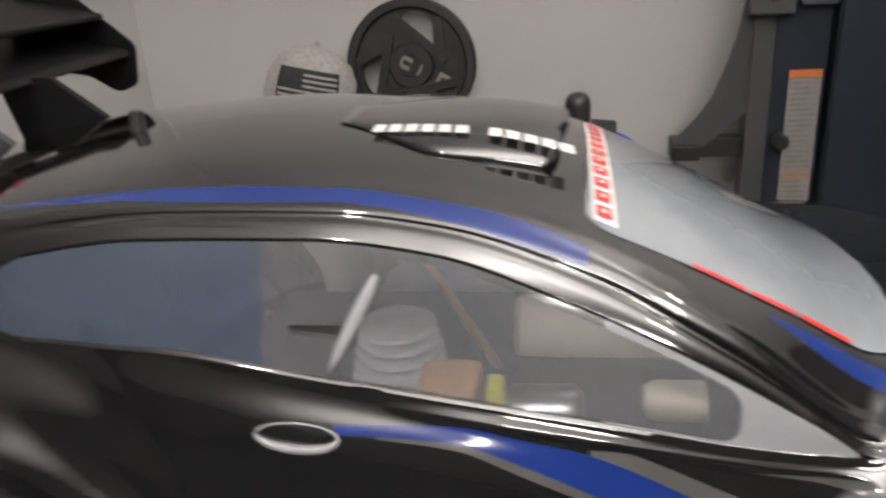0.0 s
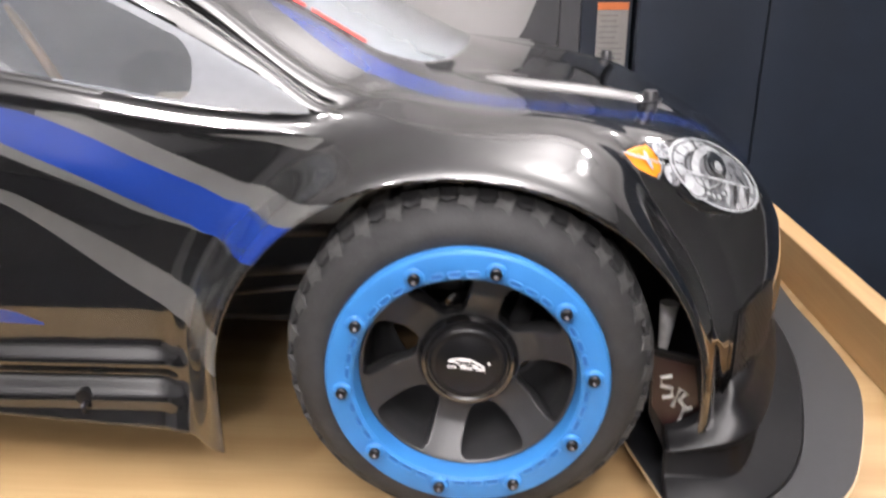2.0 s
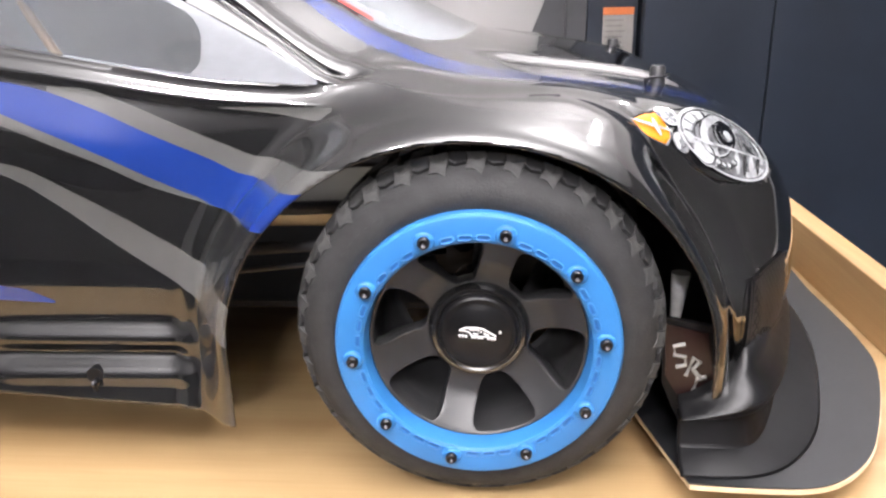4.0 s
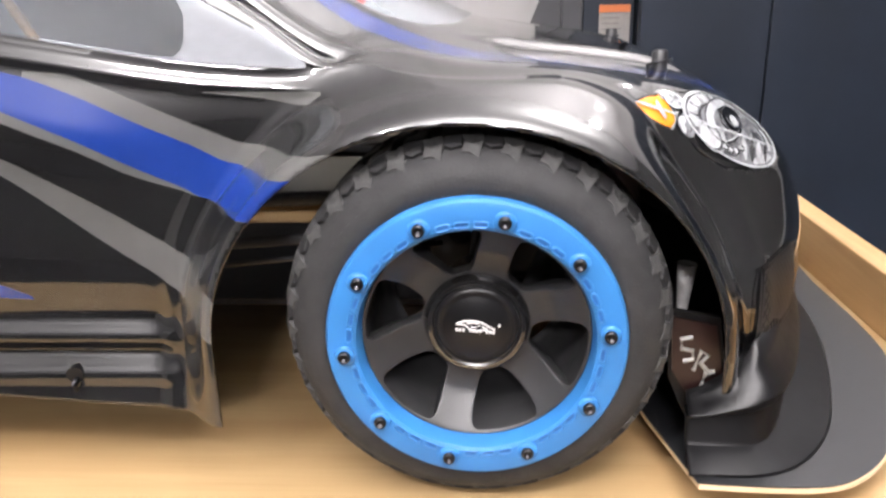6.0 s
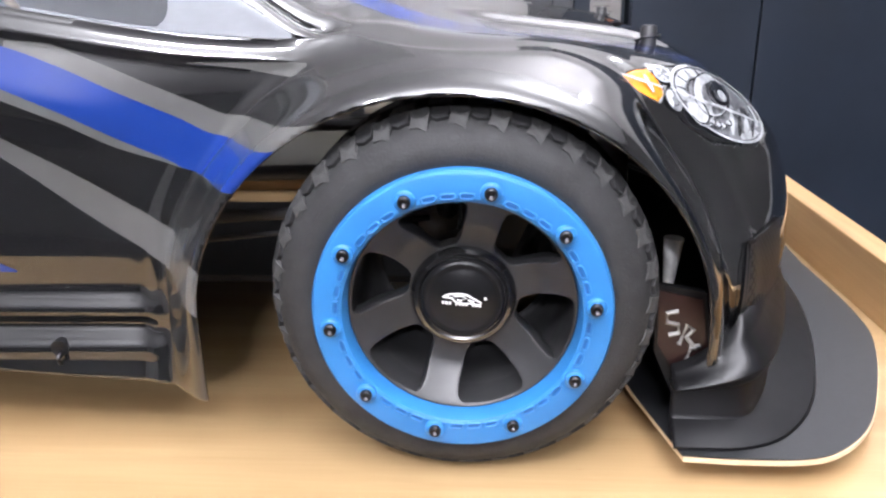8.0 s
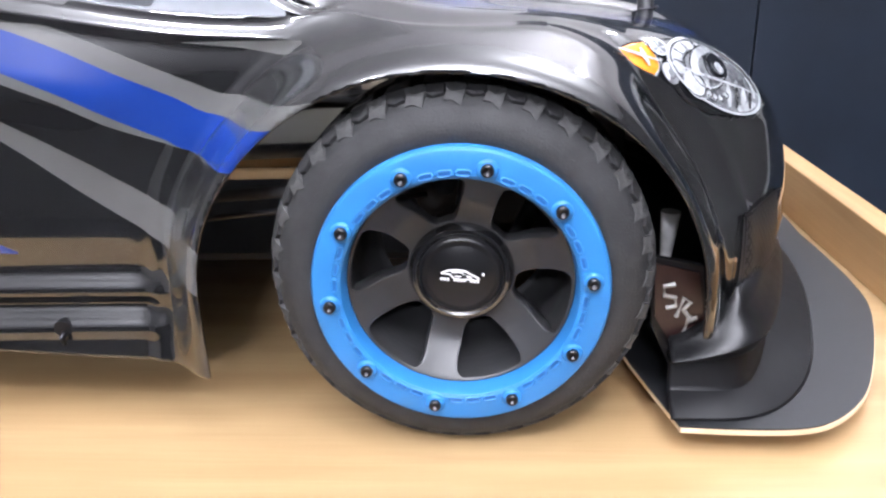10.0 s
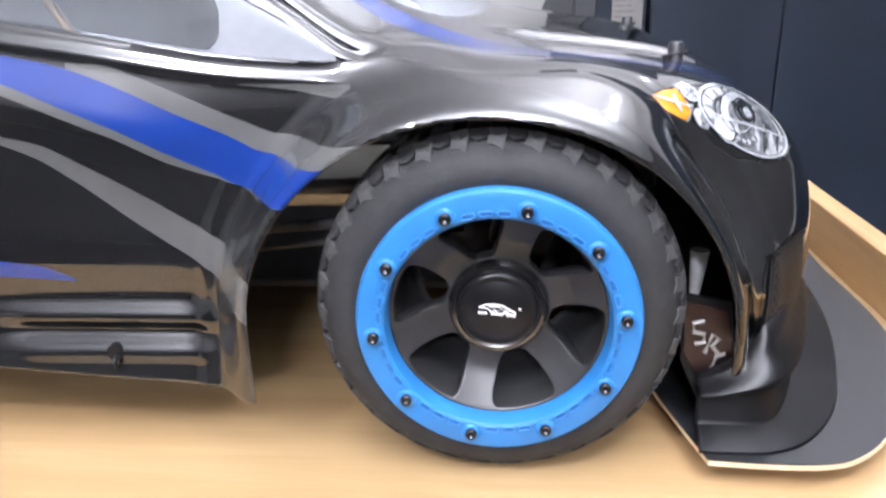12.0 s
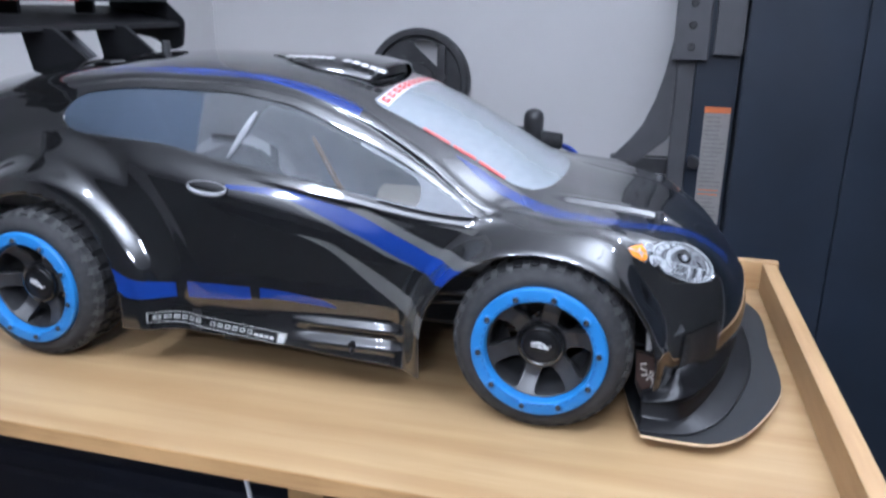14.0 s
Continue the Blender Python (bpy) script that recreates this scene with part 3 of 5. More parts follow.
    b = bmesh.new()
    tube(b, [(0.024, -0.005, 0.094), (0.068, -0.01, 0.090), (0.072, -0.01, 0.090)], [0.019, 0.0195, 0.016], 28)
    sharp(part("grip", b, RUBBER, t))
    b = bmesh.new()
    tube(b, [(0.06 + 0.010 * i, 0.03 + 0.004 * math.sin(i), 0.075 - 0.0018 * i * i * 0.5) for i in range(12)], 0.0045, 10)
    part("resistance_band", b, CABLE_BLUE, t, "blue rubber band", soft=True)
    b = bmesh.new()
    tube(b, [(0.055 + 0.011 * i, 0.045 + 0.004 * math.cos(i), 0.070 - 0.0022 * i * i * 0.5) for i in range(11)], 0.0045, 10)
    part("resistance_band", b, CABLE_BLUE, t, "blue rubber band", soft=True)
    return t


bench_post()


# ---- the car: its shell as smooth lines along its length ----
# Each line: distance from the middle (s) and height (z), as functions of the place along the car.
LINES = [
    (curve((-0.72, 0.20), (-0.58, 0.230), (-0.45, 0.231), (-0.3, 0.228), (-0.13, 0.227), (0.0, 0.226), (0.212, 0.236)),
     curve((-0.72, 0.09), (-0.62, 0.05), (-0.45, 0.049), (-0.3, 0.046), (-0.14, 0.037), (0.0, 0.038), (0.212, 0.034))),
    (curve((-0.72, 0.20), (-0.6, 0.225), (-0.45, 0.224), (-0.3, 0.219), (-0.13, 0.217), (0.0, 0.22), (0.212, 0.238)),
     curve((-0.72, 0.105), (-0.5, 0.075), (-0.14, 0.068), (0.0, 0.066), (0.212, 0.055))),
    (curve((-0.72, 0.20), (-0.58, 0.222), (-0.45, 0.225), (-0.3, 0.220), (-0.2, 0.215), (-0.1, 0.213), (0.0, 0.217), (0.1, 0.228), (0.212, 0.236)),
     curve((-0.72, 0.13), (-0.5, 0.12), (-0.1, 0.115), (0.1, 0.10), (0.212, 0.075))),
    (curve((-0.72, 0.195), (-0.58, 0.222), (-0.45, 0.217), (-0.34, 0.212), (-0.2, 0.210), (-0.1, 0.208), (0.0, 0.214), (0.1, 0.222), (0.212, 0.228)),
     curve((-0.72, 0.18), (-0.55, 0.205), (-0.36, 0.202), (-0.2, 0.174), (-0.1, 0.162), (0.0, 0.165), (0.08, 0.153), (0.15, 0.12), (0.212, 0.09))),
    (curve((-0.72, 0.18), (-0.55, 0.195), (-0.35, 0.198), (-0.2, 0.198), (-0.05, 0.200), (0.05, 0.203), (0.15, 0.208), (0.212, 0.212)),
     curve((-0.72, 0.218), (-0.55, 0.252), (-0.45, 0.249), (-0.347, 0.232), (-0.218, 0.211), (-0.12, 0.196), (-0.05, 0.192), (0.03, 0.186), (0.1, 0.168), (0.16, 0.13), (0.212, 0.097))),
    (curve((-0.72, 0.165), (-0.56, 0.172), (-0.41, 0.168), (-0.31, 0.168), (-0.21, 0.177), (-0.14, 0.188), (-0.06, 0.1975), (0.05, 0.186), (0.15, 0.189), (0.212, 0.19)),
     curve((-0.72, 0.262), (-0.62, 0.282), (-0.574, 0.290), (-0.531, 0.298), (-0.457, 0.306), (-0.36, 0.305), (-0.288, 0.2955), (-0.223, 0.2735), (-0.159, 0.2465), (-0.098, 0.215), (-0.06, 0.1945), (0.03, 0.190), (0.1, 0.1735), (0.125, 0.1655), (0.16, 0.144), (0.212, 0.100))),
    (curve((-0.72, 0.15), (-0.56, 0.155), (-0.4, 0.150), (-0.3, 0.151), (-0.209, 0.158), (-0.1, 0.178), (-0.04, 0.182), (0.05, 0.165), (0.212, 0.165)),
     curve((-0.72, 0.285), (-0.62, 0.307), (-0.55, 0.315), (-0.45, 0.322), (-0.35, 0.320), (-0.28, 0.311), (-0.209, 0.2895), (-0.138, 0.2525), (-0.05, 0.199), (0.03, 0.193), (0.105, 0.1825), (0.133, 0.1775), (0.150, 0.170), (0.165, 0.159), (0.18, 0.147), (0.19, 0.138), (0.212, 0.102))),
    (curve((-0.72, 0.11), (-0.5, 0.115), (-0.3, 0.114), (-0.2, 0.121), (-0.1, 0.131), (-0.03, 0.124), (0.05, 0.115), (0.212, 0.12)),
     curve((-0.72, 0.299), (-0.62, 0.320), (-0.55, 0.3255), (-0.45, 0.331), (-0.35, 0.327), (-0.28, 0.318), (-0.2, 0.2945), (-0.1, 0.2435), (-0.05, 0.2165), (0.0, 0.199), (0.105, 0.182), (0.150, 0.1685), (0.166, 0.162), (0.186, 0.150), (0.204, 0.132), (0.212, 0.110))),
    (curve((-0.72, 0.06), (0.212, 0.062)),
     curve((-0.72, 0.304), (-0.62, 0.3255), (-0.55, 0.331), (-0.45, 0.3355), (-0.35, 0.332), (-0.28, 0.323), (-0.2, 0.3045), (-0.1, 0.2555), (-0.04, 0.2215), (0.0, 0.205), (0.105, 0.184), (0.16, 0.158), (0.185, 0.141), (0.212, 0.108))),
    (curve((-0.72, 0.0), (0.212, 0.0)),
     curve((-0.72, 0.305), (-0.62, 0.327), (-0.55, 0.3325), (-0.45, 0.3375), (-0.35, 0.334), (-0.28, 0.325), (-0.2, 0.3075), (-0.1, 0.259), (-0.035, 0.221), (0.0, 0.2075), (0.105, 0.185), (0.16, 0.160), (0.185, 0.143), (0.212, 0.109))),
]
AXLE_F, AXLE_R, AXLE_Z, TYRE_R = 0.001, -0.579, 0.0846, 0.0876
# wheel arches: middle x and z, half width, height above the middle
ARCHES = [(-0.005, 0.075, 0.1135, 0.1025), (-0.581, 0.075, 0.118, 0.114)]
LIP = 0.2455
SEG = 18


belt_z = LINES[4][1]


def arch_q(x, z, a):
    x0, z0, w, h = a
    return math.hypot((x - x0) / w, max(0.0, z - z0) / h)


def shell_point(X, k, drop=1.0, fwd=0.0):
    """A point of the near half of the shell: X along the car, k from 0 (sill) to 9 (middle line)."""
    pts = [(s(X), z(X)) for s, z in LINES]
    i = min(8, int(k))
    t = k - i
    p0 = pts[i - 1] if i else (2 * pts[0][0] - pts[1][0], 2 * pts[0][1] - pts[1][1])
    p3 = pts[i + 2] if i < 8 else (-pts[8][0], pts[8][1])
    out = []
    for c in (0, 1):
        a, b, d, e = p0[c], pts[i][c], pts[i + 1][c], p3[c]
        # tangents limited by the neighbouring chords, so that short spans do not bulge
        m1, m2 = 0.5 * (d - a), 0.5 * (e - b)
        lim = 1.6 * abs(d - b) + 0.004
        m1, m2 = max(-lim, min(lim, m1)), max(-lim, min(lim, m2))
        out.append(b * (1 + 2 * t) * (1 - t) ** 2 + m1 * t * (1 - t) ** 2 + d * t * t * (3 - 2 * t) + m2 * t * t * (t - 1))
    s, z = out
    base = 0.034 if X > 0 else 0.07
    z = base + (z - base) * drop
    # the nose and the tail sweep back towards the sides
    x = X + fwd - 0.010 * smooth(0.13, 0.212, X) - 0.100 * (s / 0.24) ** 2 * smooth(0.02, 0.212, X) + 0.05 * (s / 0.22) ** 2 * smooth(-0.5, -0.72, X)
    # fender flares
    for j, a in enumerate(ARCHES):
        d = (arch_q(x, z, a) - 1) * a[2]
        top = smooth(a[1], a[1] + a[3], z)
        wide = (0.034 - 0.006 * top) * (1 - 0.5 * smooth(0.06, 0.10, x)) if j == 0 else 0.064 - 0.020 * top
        w = (1 - smooth(0.0 if j == 0 else 0.35 * wide, wide, d)) if d > 0 else 1.0
        crease = math.exp(-((d - 0.030) / 0.005) ** 2) * 0.0025 * (1 - smooth(0.135, 0.168, z)) if j == 0 else -0.003 * math.exp(-((d - 0.070) / 0.014) ** 2)
        side = smooth(0.15, 0.195, s)
        if j == 0:   # a rounded shoulder over the flare
            z += 0.0042 * smooth(-0.10, -0.055, x) * top * smooth(0.165, 0.185, s) * (1 - smooth(0.215, 0.238, s)) * (1 - smooth(0.07, 0.11, x)) * math.exp(-((d - 0.026) / 0.008) ** 2)
            # a fine raised line above it
            z += 0.0016 * smooth(-0.085, -0.04, x) * (1 - smooth(0.05, 0.085, x)) * top * smooth(0.15, 0.17, s) * math.exp(-((d - 0.0385) / 0.0035) ** 2)
        s += side * (w ** 1.35 * max(0.0, LIP - s) * (1.0 if j == 0 else 1 - 0.5 * top) + crease)
    # a narrow groove along the roof rail and the windscreen pillar
    rail = smooth(-0.60, -0.50, X) * (1 - smooth(-0.075, -0.05, X)) * math.exp(-((k - 5.5) / 0.15) ** 2)
    foot = smooth(-0.25, -0.13, X)
    s -= (0.0017 + 0.0016 * foot) * rail
    z -= (0.0010 + 0.0012 * foot) * rail
    # a rounded ridge beside it, down to the foot of the pillar
    ridge = foot * (1 - smooth(-0.062, -0.044, X)) * math.exp(-((k - 5.95) / 0.20) ** 2)
    s += 0.0012 * ridge
    z += 0.0020 * ridge
    # the foot of the door leans in above the sill
    s -= 0.0031 * smooth(-0.31, -0.25, X) * (1 - smooth(-0.165, -0.135, X)) * min(1.0, max(0.0, (0.1005 - z) / 0.021)) * smooth(0.0715, 0.079, z)
    # two ribs along the sill
    run = smooth(-0.275, -0.235, X) * (1 - smooth(-0.16, -0.135, X))
    s += run * (0.0032 * math.exp(-((z - 0.071) / 0.0055) ** 2) + 0.003 * math.exp(-((z - 0.053) / 0.005) ** 2) - 0.003 * math.exp(-((z - 0.062) / 0.004) ** 2))
    # a narrow moulding under the side windows
    s += 0.0016 * smooth(-0.33, -0.26, X) * (1 - smooth(-0.075, -0.055, X)) * math.exp(-((z - belt_z(X) + 0.0062) / 0.0026) ** 2) * smooth(3.0, 3.4, k) * (1 - smooth(4.0, 4.2, k))
    # a soft swage through the doors
    s += 0.0030 * smooth(-0.44, -0.34, X) * (1 - smooth(-0.2, -0.12, X)) * math.exp(-((z - (0.197 - 0.21 * (X + 0.33))) / 0.012) ** 2)
    # hood: a raised middle with a crease to each side
    edge = 0.110 - 0.22 * (X + 0.02) + 0.4 * max(0.0, X - 0.03) ** 2
    up = smooth(-0.014, 0.016, X) * (1 - smooth(0.10, 0.16, X))
    z += up * (0.0026 * (1 - smooth(edge - 0.003, edge + 0.010, s)) + 0.0012 * math.exp(-((s - edge + 0.004) / 0.0055) ** 2) - 0.0030 * max(0.0, 1 - (s / edge) ** 2))
    return Vector((x, s, z))


def shell_mesh():
    bm = bmesh.new()
    kl, xl = bm.verts.layers.float.new("k"), bm.verts.layers.float.new("along")
    stations = [(-0.72 - 0.004 * math.sin(math.pi * j / 6), j / 6, 0.0) for j in range(6)]
    n = 330
    stations += [(-0.72 + 0.932 * i / n, 1.0, 0.0) for i in range(n + 1)]
    stations += [(0.212, 1 - j / 9, 0.006 * math.sin(math.pi * j / 9)) for j in range(1, 10)]
    ks = [i / SEG for i in range(9 * SEG + 1)]
    grid = []
    for X, drop, fwd in stations:
        near = [shell_point(max(-0.72, X), k, drop, fwd) for k in ks]
        row = []
        for k, p in zip(ks, near):
            v = bm.verts.new((p.x, YC - p.y, p.z))
            v[kl], v[xl] = k, X
            row.append(v)
        for k, p in list(zip(ks, near))[-2::-1]:
            v = bm.verts.new((p.x, YC + p.y, p.z))
            v[kl], v[xl] = 18 - k, X
            row.append(v)
        grid.append(row)
    for r0, r1 in zip(grid, grid[1:]):
        for i in range(len(r0) - 1):
            bm.faces.new((r0[i], r1[i], r1[i + 1], r0[i + 1]))
    return bm


def cut(bm, f, part_of=None):
    """Splits the faces along the line f = 0. f takes a vertex's place, k and X."""
    kl, xl = bm.verts.layers.float["k"], bm.verts.layers.float["along"]
    held = bm.verts.layers.float.get("held") or bm.verts.layers.float.new("held")
    kl, xl = bm.verts.layers.float["k"], bm.verts.layers.float["along"]
    val = {v: (f(v.co, v[kl], v[xl]) if part_of is None or part_of(v.co) else 1.0) for v in bm.verts}
    for e in bm.edges:
        a, b = e.verts
        if val[a] * val[b] < 0:
            t = val[a] / (val[a] - val[b])
            if t > 0.5:
                a, b, t = b, a, 1 - t
            free = a[held] == 0.0 and not a.is_boundary
            if t < (0.22 if free else 0.06):
                if free:   # slide a near vertex onto the line, so that no sliver is left
                    a.co = a.co.lerp(b.co, t)
                    a[kl], a[xl] = a[kl] + t * (b[kl] - a[kl]), a[xl] + t * (b[xl] - a[xl])
                    a[held] = 1.0
                val[a] = 0.0
    crossed = [e for e in bm.edges if val[e.verts[0]] * val[e.verts[1]] < 0]
    faces = {fc for e in crossed for fc in e.link_faces} | {fc for v in val if val[v] == 0.0 for fc in v.link_faces}
    for e in crossed:
        a, b = e.verts
        t = val[a] / (val[a] - val[b])
        k, X = a[kl] + t * (b[kl] - a[kl]), a[xl] + t * (b[xl] - a[xl])
        _, v = bmesh.utils.edge_split(e, a, t)
        v[kl], v[xl] = k, X
        v[held] = 1.0
        val[v] = 0.0
    for fc in faces:
        zs = [v for v in fc.verts if val.get(v) == 0.0]
        signs = [val.get(v, 0) for v in fc.verts]
        if len(zs) == 2 and max(signs) > 0 and min(signs) < 0:
            vs = list(fc.verts)
            i, j = vs.index(zs[0]), vs.index(zs[1])
            if abs(i - j) not in (1, len(vs) - 1):
                bmesh.utils.face_split(fc, zs[0], zs[1])


NEAR = lambda co: co.y < YC - 0.05  # noqa: E731
belt, wtop = LINES[4][1], LINES[5][1]


def pane_f(co, k, X):
    """Above nought inside the side windows."""
    z_lo, z_hi = belt(X) + 0.003, wtop(X) - 0.002
    mid, half = (z_lo + z_hi) / 2, (z_hi - z_lo) / 2
    if half < 0.001 or not -0.59 < X < -0.04 or not 3.5 < min(k, 18 - k) < 5.5:
        return -0.01
    end = math.hypot(max(0.0, -0.525 - X) / 0.04, (co.z - mid) / half) if X < -0.525 else abs(co.z - mid) / half
    return (1 - end) * half


def hole_f(co, k, X):
    """Above nought inside the opening cut into the near window."""
    if not 3.5 < k < 5.5:
        return -0.01
    a = (co.x + 0.341) - 0.62 * (co.z - 0.242)
    b = -0.1325 - co.x + 0.05 * (co.z - 0.205)
    c, d = co.z - (belt(X) + 0.0042), (wtop(X) - 0.006) - co.z
    r = 0.009
    q = [max(0.0, r - v) for v in (a, b, c, d)]
    return r - math.sqrt(sum(v * v for v in q)) if min(a, b, c, d) > 0 else min(a, b, c, d)


def screen_f(co, k, X):
    """Above nought inside the windscreen."""
    s = abs(YC - co.y)
    if not -0.25 < X < 0.03 or s > 0.16:
        return -0.01
    foot = -0.008 - 1.1 * s * s - 0.9 * max(0.0, s - 0.075) ** 1.5
    a, b, c = foot - co.x, co.x + 0.205 + 0.25 * s * s, 0.1305 - 0.02 * (co.x + 0.2) - s
    r = 0.02
    q = [max(0.0, r - v) for v in (a, b, c)]
    return r - math.sqrt(sum(v * v for v in q)) if min(a, b, c) > 0 else min(a, b, c)


def band(lo, hi, x0, x1):
    """A painted band on the side between two lines: its test, and the lines by which it is cut out."""
    def inside(co, k, X):
        return x0 < co.x < x1 and k < 5 and lo(co.x) < co.z < hi(co.x)
    home = lambda co: co.y < YC - 0.15 and co.z < 0.23 and x0 - 0.02 < co.x < x1 + 0.02  # noqa: E731
    return inside, home, (lambda co, k, X: co.z - lo(co.x), lambda co, k, X: co.z - hi(co.x), lambda co, k, X: co.x - x0, lambda co, k, X: co.x - x1)


def top_band(lo, hi, x0, x1):
    """The same on the roof or the hood, by the distance from the middle line."""
    def inside(co, k, X):
        return x0 < co.x < x1 and 4 < k < 9 and lo(co.x) < YC - co.y < hi(co.x) and co.z > (0.10 if x0 > -0.2 else 0.25)
    home = lambda co: co.z > (0.10 if x0 > -0.2 else 0.25) and x0 - 0.02 < co.x < x1 + 0.02 and 0.02 < YC - co.y < 0.19  # noqa: E731
    return inside, home, (lambda co, k, X: YC - co.y - lo(co.x), lambda co, k, X: YC - co.y - hi(co.x), lambda co, k, X: co.x - x0, lambda co, k, X: co.x - x1)


door_hi = curve((-0.345, 0.2135), (-0.28, 0.2105), (-0.24, 0.2025), (-0.2118, 0.1965), (-0.1842, 0.1868), (-0.157, 0.1748), (-0.1302, 0.1636), (-0.111, 0.1555), (-0.091, 0.1545), (-0.05, 0.1585))
door_lo = curve((-0.345, 0.2095), (-0.28, 0.203), (-0.2384, 0.1895), (-0.2109, 0.1785), (-0.184, 0.1672), (-0.1586, 0.1545), (-0.1374, 0.145), (-0.1195, 0.1385), (-0.1, 0.1375), (-0.05, 0.1415))
door_rim = curve((-0.345, 0.2092), (-0.28, 0.2), (-0.2384, 0.1845), (-0.2109, 0.1735), (-0.184, 0.1625), (-0.1586, 0.15), (-0.11, 0.1355))
over_hi = curve((-0.215, 0.1985), (-0.19, 0.1965), (-0.171, 0.19), (-0.141, 0.1777), (-0.1215, 0.17), (-0.103, 0.164), (-0.0805, 0.164), (-0.05, 0.1675))
diag_hi = curve((-0.262, 0.168), (-0.2253, 0.1611), (-0.2018, 0.1495), (-0.1755, 0.135), (-0.1487, 0.119), (-0.115, 0.102))
diag_lo = curve((-0.262, 0.1675), (-0.2268, 0.154), (-0.2088, 0.1425), (-0.1777, 0.1191), (-0.1563, 0.1042), (-0.115, 0.078))
sill_hi = curve((-0.525, 0.158), (-0.505, 0.143), (-0.477, 0.121), (-0.446, 0.107), (-0.404, 0.101), (-0.386, 0.104), (-0.302, 0.105), (-0.235, 0.098), (-0.216, 0.0895))
sill_lo = curve((-0.525, 0.157), (-0.49, 0.12), (-0.463, 0.092), (-0.453, 0.086), (-0.399, 0.084), (-0.384, 0.085), (-0.308, 0.091), (-0.298, 0.0935), (-0.216, 0.089))
SIDE_BLUE = [band(door_lo, door_hi, -0.343, -0.05), band(sill_lo, sill_hi, -0.523, -0.405), band(sill_lo, sill_hi, -0.392, -0.315), band(sill_lo, sill_hi, -0.304, -0.218)]
dagger_hi = curve((-0.125, 0.1868), (-0.068, 0.1865))
dagger_lo = curve((-0.125, 0.1866), (-0.098, 0.1838), (-0.076, 0.1806), (-0.068, 0.1852))
SIDE_GREY = [band(dagger_lo, dagger_hi, -0.124, -0.068), band(door_hi, over_hi, -0.208, -0.05), band(door_rim, door_lo, -0.32, -0.11), band(diag_lo, diag_hi, -0.261, -0.115)]
roof_out = curve((-0.575, 0.1475), (-0.53, 0.149), (-0.43, 0.152), (-0.35, 0.1515), (-0.29, 0.1555), (-0.25, 0.1605), (-0.207, 0.1645))
roof_in = curve((-0.575, 0.1465), (-0.53, 0.145), (-0.48, 0.1425), (-0.43, 0.1395), (-0.35, 0.1375), (-0.29, 0.1415), (-0.25, 0.144), (-0.207, 0.152))
hood_out = curve((-0.112, 0.141), (-0.077, 0.152), (-0.046, 0.157), (0.014, 0.168), (0.074, 0.150), (0.113, 0.118), (0.150, 0.086), (0.178, 0.070))
hood_in = curve((-0.112, 0.1405), (-0.075, 0.136), (-0.05, 0.138), (0.01, 0.141), (0.072, 0.129), (0.113, 0.099), (0.150, 0.062), (0.178, 0.046))
TOP_BLUE = [top_band(roof_in, roof_out, -0.572, -0.208), top_band(hood_in, hood_out, -0.111, 0.178)]


# ---- the near headlight and its indicator, laid onto the nose from the front corner: a runs along, b down, one unit being 29 mm ----
LAMP_O, LAMP_A, LAMP_B = Vector((0.1205, 0.0750, 0.1602)), Vector((0.9961, 0.0842, -0.0261)) * 0.0288, Vector((0.0055, -0.3550, -0.9349)) * 0.0288
LAMP_WAY = Vector((0.2661, 0.9451, -0.1898))
LAMP_INV = Matrix((LAMP_A, LAMP_B, LAMP_WAY)).transposed().inverted()
LAMP_EDGE = [(-0.80, -0.55), (-0.10, -0.63), (0.35, -0.32), (0.80, 0.15), (1.04, 0.50), (0.92, 0.68), (0.50, 0.74), (0.05, 0.68), (-0.35, 0.44), (-0.62, 0.08), (-0.75, -0.25)]
AMBER_EDGE = [(-1.36, -0.38), (-1.18, -0.48), (-1.02, -0.50), (-0.88, -0.40), (-0.76, -0.20), (-0.73, -0.07), (-0.80, 0.03), (-0.88, 0.00), (-1.10, -0.12)]


def inside_edge(co, edge):
    """Above nought inside a convex outline on the nose."""
    a, b, _ = LAMP_INV @ (co - LAMP_O)
    out = 9.0
    for (a0, b0), (a1, b1) in zip(edge, edge[1:] + edge[:1]):
        out = min(out, ((a1 - a0) * (b - b0) - (b1 - b0) * (a - a0)) / math.hypot(a1 - a0, b1 - b0))
    return 0.025 * max(-0.4, out)


def lamp_f(co, k, X):
    return inside_edge(co, LAMP_EDGE) if k < 9 and co.x > 0.06 else -0.01


def amber_f(co, k, X):
    return inside_edge(co, AMBER_EDGE) if k < 9 and co.x > 0.05 else -0.01


def build_shell(car):
    bm = shell_mesh()
    kl, xl = bm.verts.layers.float["k"], bm.verts.layers.float["along"]
    for a in ARCHES:
        cut(bm, lambda co, k, X, a=a: arch_q(co.x, co.z, a) - 1)
        gone = [f for f in bm.faces if arch_q(f.calc_center_median().x, f.calc_center_median().z, a) < 1]
        bmesh.ops.delete(bm, geom=gone, context="FACES")
    cut(bm, lambda co, k, X: co.z - 0.058, lambda co: co.x > 0.06)
    bmesh.ops.delete(bm, geom=[f for f in bm.faces if f.calc_center_median().x > 0.062 and f.calc_center_median().z < 0.058], context="FACES")
    for f in (pane_f, screen_f):
        cut(bm, f)
    for f in (hole_f, lamp_f, amber_f):
        cut(bm, f, NEAR)
    for _, home, lines in SIDE_BLUE + SIDE_GREY + TOP_BLUE:
        for f in lines:
            cut(bm, f, home)

    def kind(fc):
        n = len(fc.verts)
        co = fc.calc_center_median()
